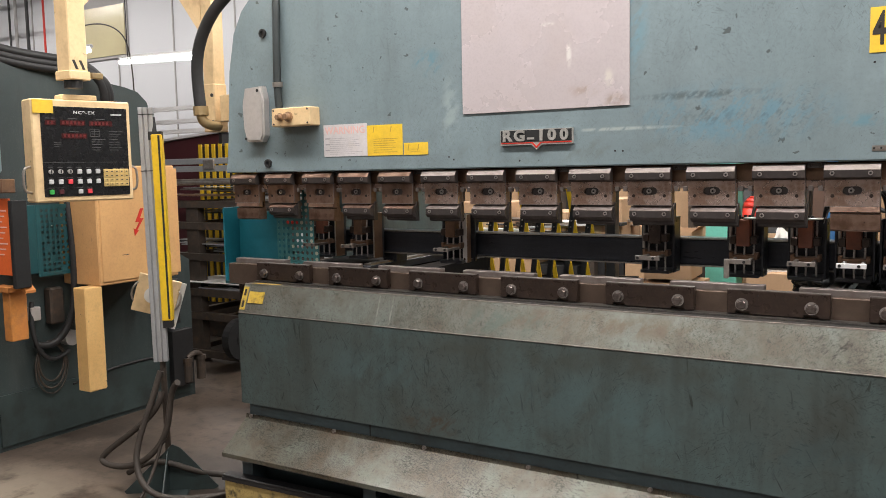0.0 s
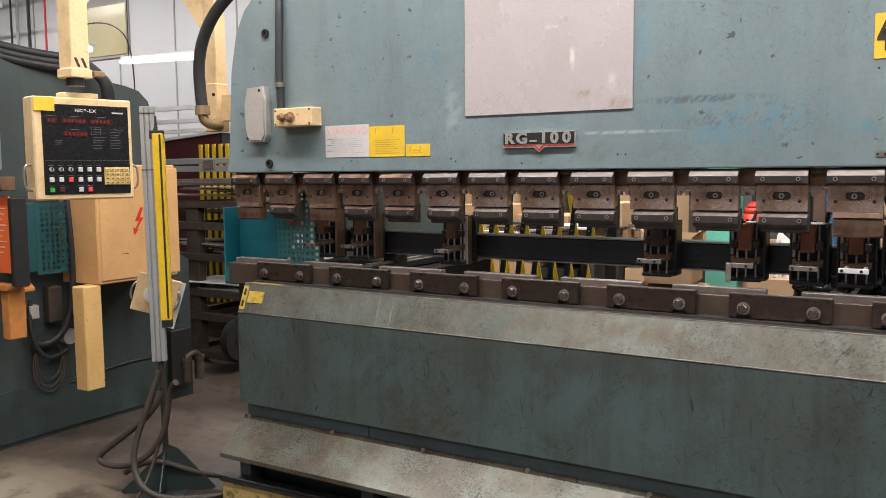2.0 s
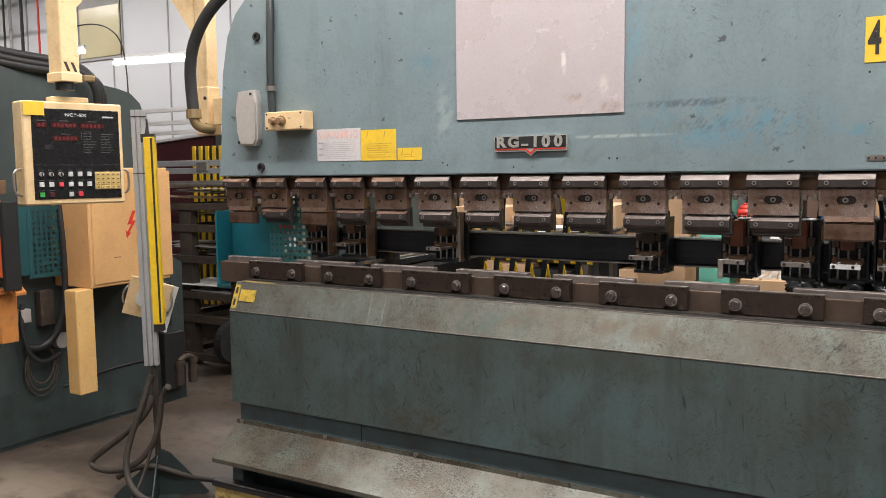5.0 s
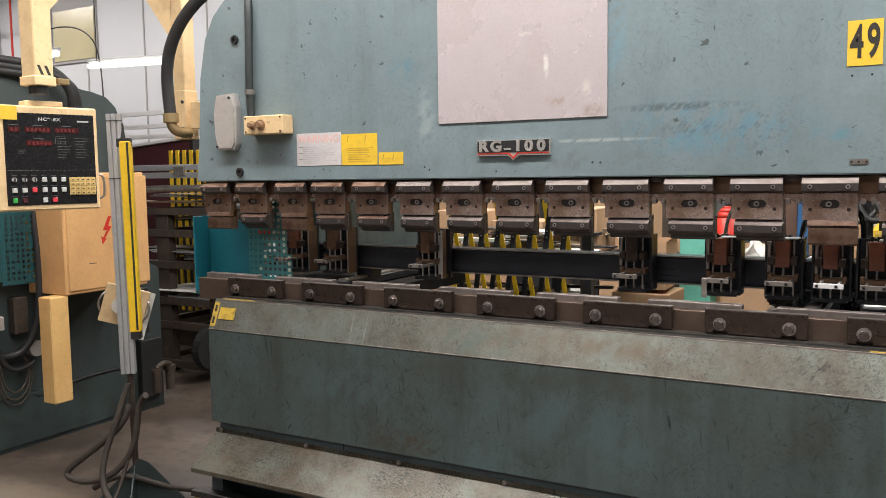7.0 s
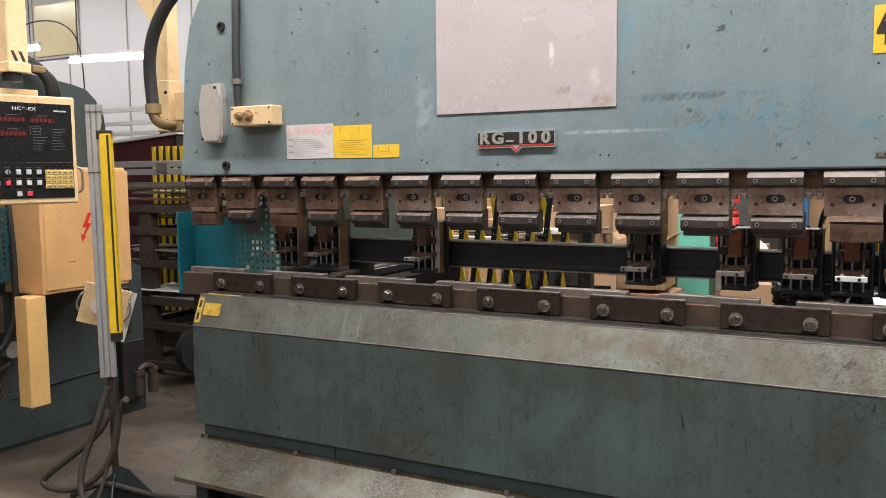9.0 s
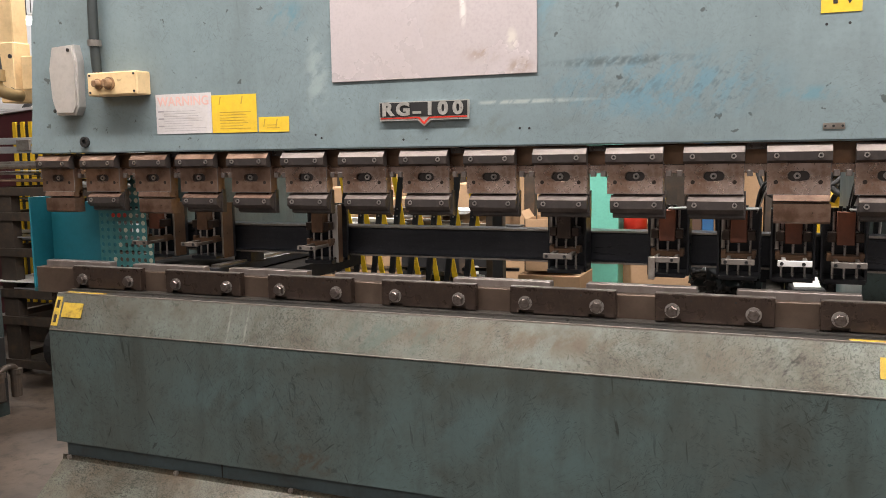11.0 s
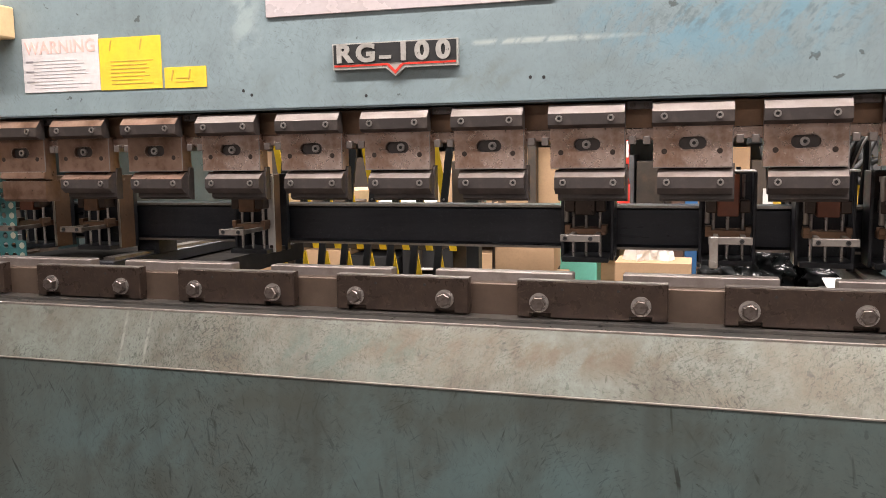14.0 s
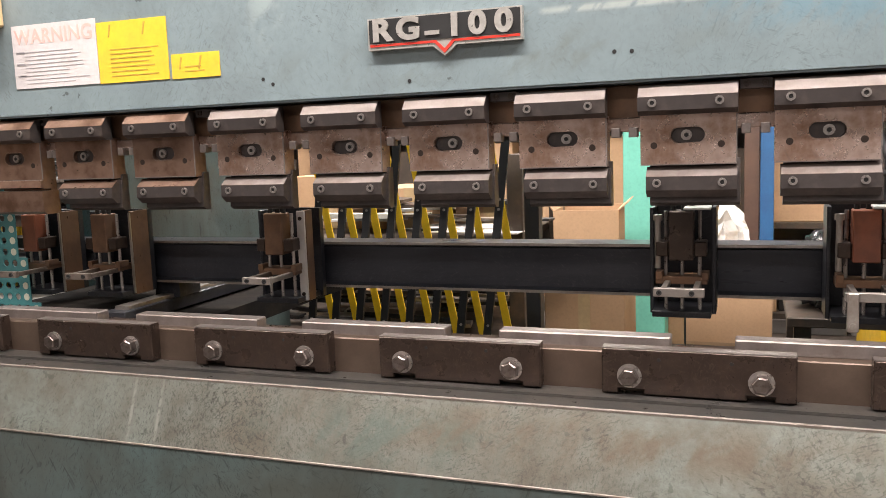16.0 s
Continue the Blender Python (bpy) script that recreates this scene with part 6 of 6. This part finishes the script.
        rod(bm, (x - 0.08, 2.5, 0.27), (x + 0.08, 2.5, 0.27), 0.27, 24)
        part("wheel", bm, RUBBER, y)
    # bundle of hanging cables in front of the mast
    rng = random.Random(31)
    for i in range(11):
        x = 0.86 + 0.075 * i
        z = 1.36 + rng.uniform(-0.03, 0.05)
        tube("mast_cable", [(x, 2.16, z + 0.16), (x + 0.03, 2.12, z + 0.02), (x + 0.10, 2.10, z - 0.03), (x + 0.17, 2.13, z + 0.03), (x + 0.22, 2.17, z + 0.15)], 0.012 + 0.004 * (i % 3), RUBBER, y)
    bm = bmesh.new()
    span(bm, 0.80, 1.9, 2.15, 2.19, 1.50, 1.57, 0.004)
    part("cable_rail", bm, BLACK, y)
    bm = bmesh.new()
    span(bm, 0.965, 1.02, 2.19, 2.24, 1.0, 1.9, 0.003)
    part("mast_post", bm, BLACK, y)
    for i in range(7):
        tube("mast_cable", [(1.0 + 0.07 * i, 2.2, 1.30), (1.02 + 0.08 * i, 2.16, 1.42), (1.05 + 0.1 * i, 2.15, 1.46), (1.15 + 0.1 * i, 2.18, 1.40), (1.2 + 0.09 * i, 2.22, 1.45)], 0.013, RUBBER, y)


back_things()


# ---- left background ----
def sheet_rack():
    r = thing("sheet_rack", "dirty brown steel rack with metal sheets and offcuts on every level", "rack")
    for x in (-4.28, -3.0):
        for y in (2.2, 3.0):
            bm = bmesh.new()
            span(bm, x, x + 0.14 if y < 2.5 else x + 0.08, y, y + 0.08, 0, 1.36, 0.003)
            part("upright", bm, RACK, r)
    for i, z in enumerate((0.10, 0.42, 0.62, 0.92, 1.18, 1.36)):
        bm = bmesh.new()
        span(bm, -4.5, -2.6, 2.18, 2.24, z - 0.06, z, 0.002)
        span(bm, -4.5, -2.6, 2.98, 3.04, z - 0.06, z, 0.002)
        for x in (-4.4, -3.9, -3.4, -2.9):
            span(bm, x, x + 0.05, 2.24, 2.98, z - 0.05, z - 0.005)
        part("shelf_frame", bm, RACK, r)
    rng = random.Random(14)
    for z, n in ((0.62, 7), (0.92, 9), (1.18, 10), (1.36, 12)):
        for i in range(n):
            w, d = rng.uniform(0.4, 1.2), rng.uniform(0.2, 0.5)
            bm = bmesh.new()
            box(bm, (0, 0, 0), (w, d, rng.uniform(0.004, 0.014)))
            o = part("metal_sheet", bm, rng.choice([STEEL, ALU, PAPER, RACK, BLACK, RUST]), r)
            o.matrix_basis = pose(rng.uniform(-4.2, -3.2), 2.42 + rng.uniform(-0.1, 0.25), z + 0.008 + i * 0.009, 0, rng.uniform(-1, 1), rng.uniform(-10, 10))
    for i in range(7):
        bm = bmesh.new()
        rod(bm, (-4.6, 2.3 + i * 0.05, 1.50 + 0.02 * (i % 2)), (-2.7, 2.3 + i * 0.05, 1.52 + 0.02 * (i % 2)), 0.018, 8)
        part("steel_tube", bm, STEEL, r)
    # wheel at the side
    bm = bmesh.new()
    rod(bm, (-3.60, 2.06, 0.27), (-3.53, 2.06, 0.27), 0.165, 24)
    rod(bm, (-3.53, 2.06, 0.27), (-3.52, 2.06, 0.27), 0.07, 16)
    span(bm, -3.585, -3.545, 2.06, 2.2, 0.25, 0.29)
    part("wheel", bm, RUBBER, r)


sheet_rack()


def aluminium_rail():
    a = thing("guide_rail", "long aluminium guide rail with clamp on slim legs", "rail")
    for z in (1.60, 1.665):
        bm = bmesh.new()
        span(bm, -5.2, -2.6, 2.4, 2.46, z, z + 0.05, 0.003)
        part("profile", bm, ALU, a)
    bm = bmesh.new()
    span(bm, -4.25, -4.12, 2.38, 2.40, 1.62, 1.70, 0.004)
    part("clamp", bm, STEEL, a)
    for x in (-5.1, -2.7):
        bm = bmesh.new()
        span(bm, x, x + 0.05, 2.42, 2.46, 0, 1.60)
        part("leg", bm, ALU, a)


aluminium_rail()


def striped_bars():
    s = thing("bar_stand", "stand of upright yellow and black bars", "bar stand")
    bm = bmesh.new()
    span(bm, 0, 0.040, 2.98, 3.0, 0.35, 1.86, 0.002)
    yb = part("yellow_bar", bm, YELLOW, s)
    bm = bmesh.new()
    span(bm, 0.044, 0.082, 2.99, 3.02, 0.35, 1.84, 0.002)
    kb = part("black_bar", bm, BLACK, s)
    for i in range(9):
        for o in (yb, kb):
            q = o if i == 0 else share(o, s, Matrix())
            q.location.x = -4.95 + 0.088 * i
    bm = bmesh.new()
    span(bm, -5.0, -3.85, 3.02, 3.10, 0.0, 0.4)
    part("stand_base", bm, RACK, s)


striped_bars()


def far_things():
    m = thing("maroon_machine", "maroon machine cabinet with black edge", "machine", at=(0, 0, 0))
    bm = bmesh.new()
    prism(bm, [(-6.2, 0.0), (-4.98, 0.0), (-4.98, 1.98), (-6.2, 1.88)], 3.3, 4.3, "y")
    part("cabinet", bm, MAROON, m)
    bm = bmesh.new()
    span(bm, -4.98, -4.94, 3.28, 4.3, 0.0, 1.98)
    part("edge", bm, BLACK, m)
    bm = bmesh.new()
    prism(bm, [(-6.25, 1.885), (-4.9, 1.985), (-4.9, 2.01), (-6.25, 1.91)], 3.25, 4.3, "y")
    part("lid", bm, WHITE, m)
    tube("cabinet_hose", [(-5.5, 3.6, 1.95), (-5.45, 3.6, 2.1), (-5.2, 3.6, 2.17), (-5.0, 3.6, 2.15)], 0.03, RUBBER, m)
    # long light conveyor rails behind
    r = thing("conveyor", "light grey conveyor frame with bright rails", "conveyor")
    for z in (2.25, 2.42, 2.12):
        bm = bmesh.new()
        span(bm, -8.8, -4.2, 5.0, 5.1, z, z + 0.05)
        part("rail", bm, WHITE, r)
    for x in (-8.7, -6.5, -4.3):
        bm = bmesh.new()
        span(bm, x, x + 0.08, 5.02, 5.08, 0, 2.45)
        part("leg", bm, ALU, r)
    # wall panels, seams and interior window
    for x in (-13.6, -12.6, -11.2, -9.8, -8.4, -7.0, -5.6):
        bm = bmesh.new()
        span(bm, x, x + 0.025, 6.985, 7.0, 0, 5.6)
        structure("trim", bm, GREYWALL, "thin grey wall panel seam")
    bm = bmesh.new()
    span(bm, -12.6, -10.9, 6.97, 7.0, 3.60, 4.75)
    w = structure("window_1", bm, GREYWALL, "interior window with pale yellow room behind")
    bm = bmesh.new()
    span(bm, -12.0, -10.95, 6.955, 6.97, 3.65, 4.5)
    part("pane", bm, PANE, w)
    bm = bmesh.new()
    span(bm, -12.6, -12.05, 6.955, 6.97, 3.65, 4.7)
    part("pane", bm, GREYWALL, w)
    # hanging fluorescent fittings
    for x0, x1, y, z, dz in ((-8.09, -6.3, 4.6, 3.045, -0.06), (-9.3, -8.7, 4.6, 3.25, 0.0), (-6.3, -4.4, 5.2, 3.05, 0.0), (-7.6, -6.2, 5.6, 2.55, 0)):
        f = thing("fluorescent_fitting", "hanging white fluorescent tube fitting, switched on", "lamp", "fluorescent fittings")
        bm = bmesh.new()
        rod(bm, (x0, y, z), (x1, y, z + dz), 0.030, 12)
        part("tube", bm, GLOW, f)
        bm = bmesh.new()
        rod(bm, (x0 - 0.02, y + 0.02, z + 0.06), (x1 + 0.02, y + 0.02, z + dz + 0.06), 0.03, 4)
        part("batten", bm, GREYWALL, f)
        for x in (x0 + 0.15, x1 - 0.15):
            bm = bmesh.new()
            rod(bm, (x, y, z), (x, y, 5.6), 0.006, 6)
            part("wire", bm, BLACK, f)
    # out-of-view fittings built to go with the added area lamps
    for x, y, lz, watts in TUBE_ROWS:
        f = thing("fluorescent_fitting", "added unseen ceiling-hung fluorescent fitting, switched on", "lamp", "fluorescent fittings")
        for d in (-0.07, 0.07):
            bm = bmesh.new()
            rod(bm, (x - 1.2, y + d, lz), (x + 1.2, y + d, lz), 0.02, 10)
            part("tube", bm, GLOW, f)
        bm = bmesh.new()
        span(bm, x - 1.25, x + 1.25, y - 0.13, y + 0.13, lz + 0.03, lz + 0.08)
        part("batten", bm, GREYWALL, f)
        for dx in (-1.0, 1.0):
            bm = bmesh.new()
            rod(bm, (x + dx, y, lz + 0.08), (x + dx, y, 5.6), 0.006, 6)
            part("wire", bm, BLACK, f)
    # roof truss and pipes far left
    t = thing("roof_truss", "grey steel lattice roof truss with cables", "truss")
    for z in (4.55, 4.95):
        bm = bmesh.new()
        rod(bm, (-16.0, 6.2, z), (-13.3, 6.2, z), 0.03, 6)
        part("chord", bm, GREYWALL, t)
    for i in range(9):
        bm = bmesh.new()
        rod(bm, (-15.8 + i * 0.28, 6.2, 4.55), (-15.66 + i * 0.28, 6.2, 4.95), 0.015, 6)
        rod(bm, (-15.66 + i * 0.28, 6.2, 4.95), (-15.52 + i * 0.28, 6.2, 4.55), 0.015, 6)
        part("lattice", bm, GREYWALL, t)
    for x, m2, r2 in ((-13.45, BLACK, 0.03), (-12.95, RED, 0.02), (-14.0, BLACK, 0.02), (-13.8, GREYWALL, 0.03)):
        bm = bmesh.new()
        rod(bm, (x, 6.8, 0), (x, 6.8, 5.6), r2, 8)
        o = part("wall_pipe", bm, m2)
        tagged(o, "slim vertical pipe along the hall wall", "pipe", "pipes on the wall")
    tube("hanging_cable", [(-9.4, 4.6, 2.9), (-9.4, 4.6, 3.2), (-9.2, 4.6, 3.55), (-8.6, 4.6, 3.62), (-8.05, 4.6, 3.5), (-7.85, 4.6, 3.2), (-7.85, 4.6, 2.6)], 0.009, HOSE)
    tagged(bpy.data.objects["hanging_cable"], "grey hanging cable loop under the ceiling", "cable")


PANE = mat("pale yellow room behind glass", (0.62, 0.56, 0.34), (0.55, 0.48, 0.30), 1.0, 0.2, 0, 0)
far_things()


# ---- what moves ----
BED_RISE = [(0, 0.0), (0.5, 0.025), (1.0, 0.030), (1.5, 0.031), (1.75, 0.020), (2.0, 0.003), (2.5, -0.031), (3.0, -0.049), (3.5, -0.049), (4.0, -0.031),
            (4.5, 0.0), (5.0, 0.027), (5.5, 0.033), (6.0, 0.030), (6.5, 0.009), (7.0, -0.019), (7.5, -0.045), (8.0, -0.048), (8.5, -0.030),
            (9.0, 0.0), (9.5, 0.027), (10.0, 0.034), (10.3, 0.033), (10.5, 0.029), (11.0, 0.0), (11.5, -0.025), (12.0, -0.043), (12.5, -0.046), (13.0, -0.019),
            (13.5, 0.010), (14.0, 0.034), (14.5, 0.036), (15.0, 0.028), (15.5, -0.002), (16.0, -0.034)]


def motions():
    for ob in (BED, GAUGE):
        walk(ob, [(t, pose(0, 0, z)) for t, z in BED_RISE])


motions()
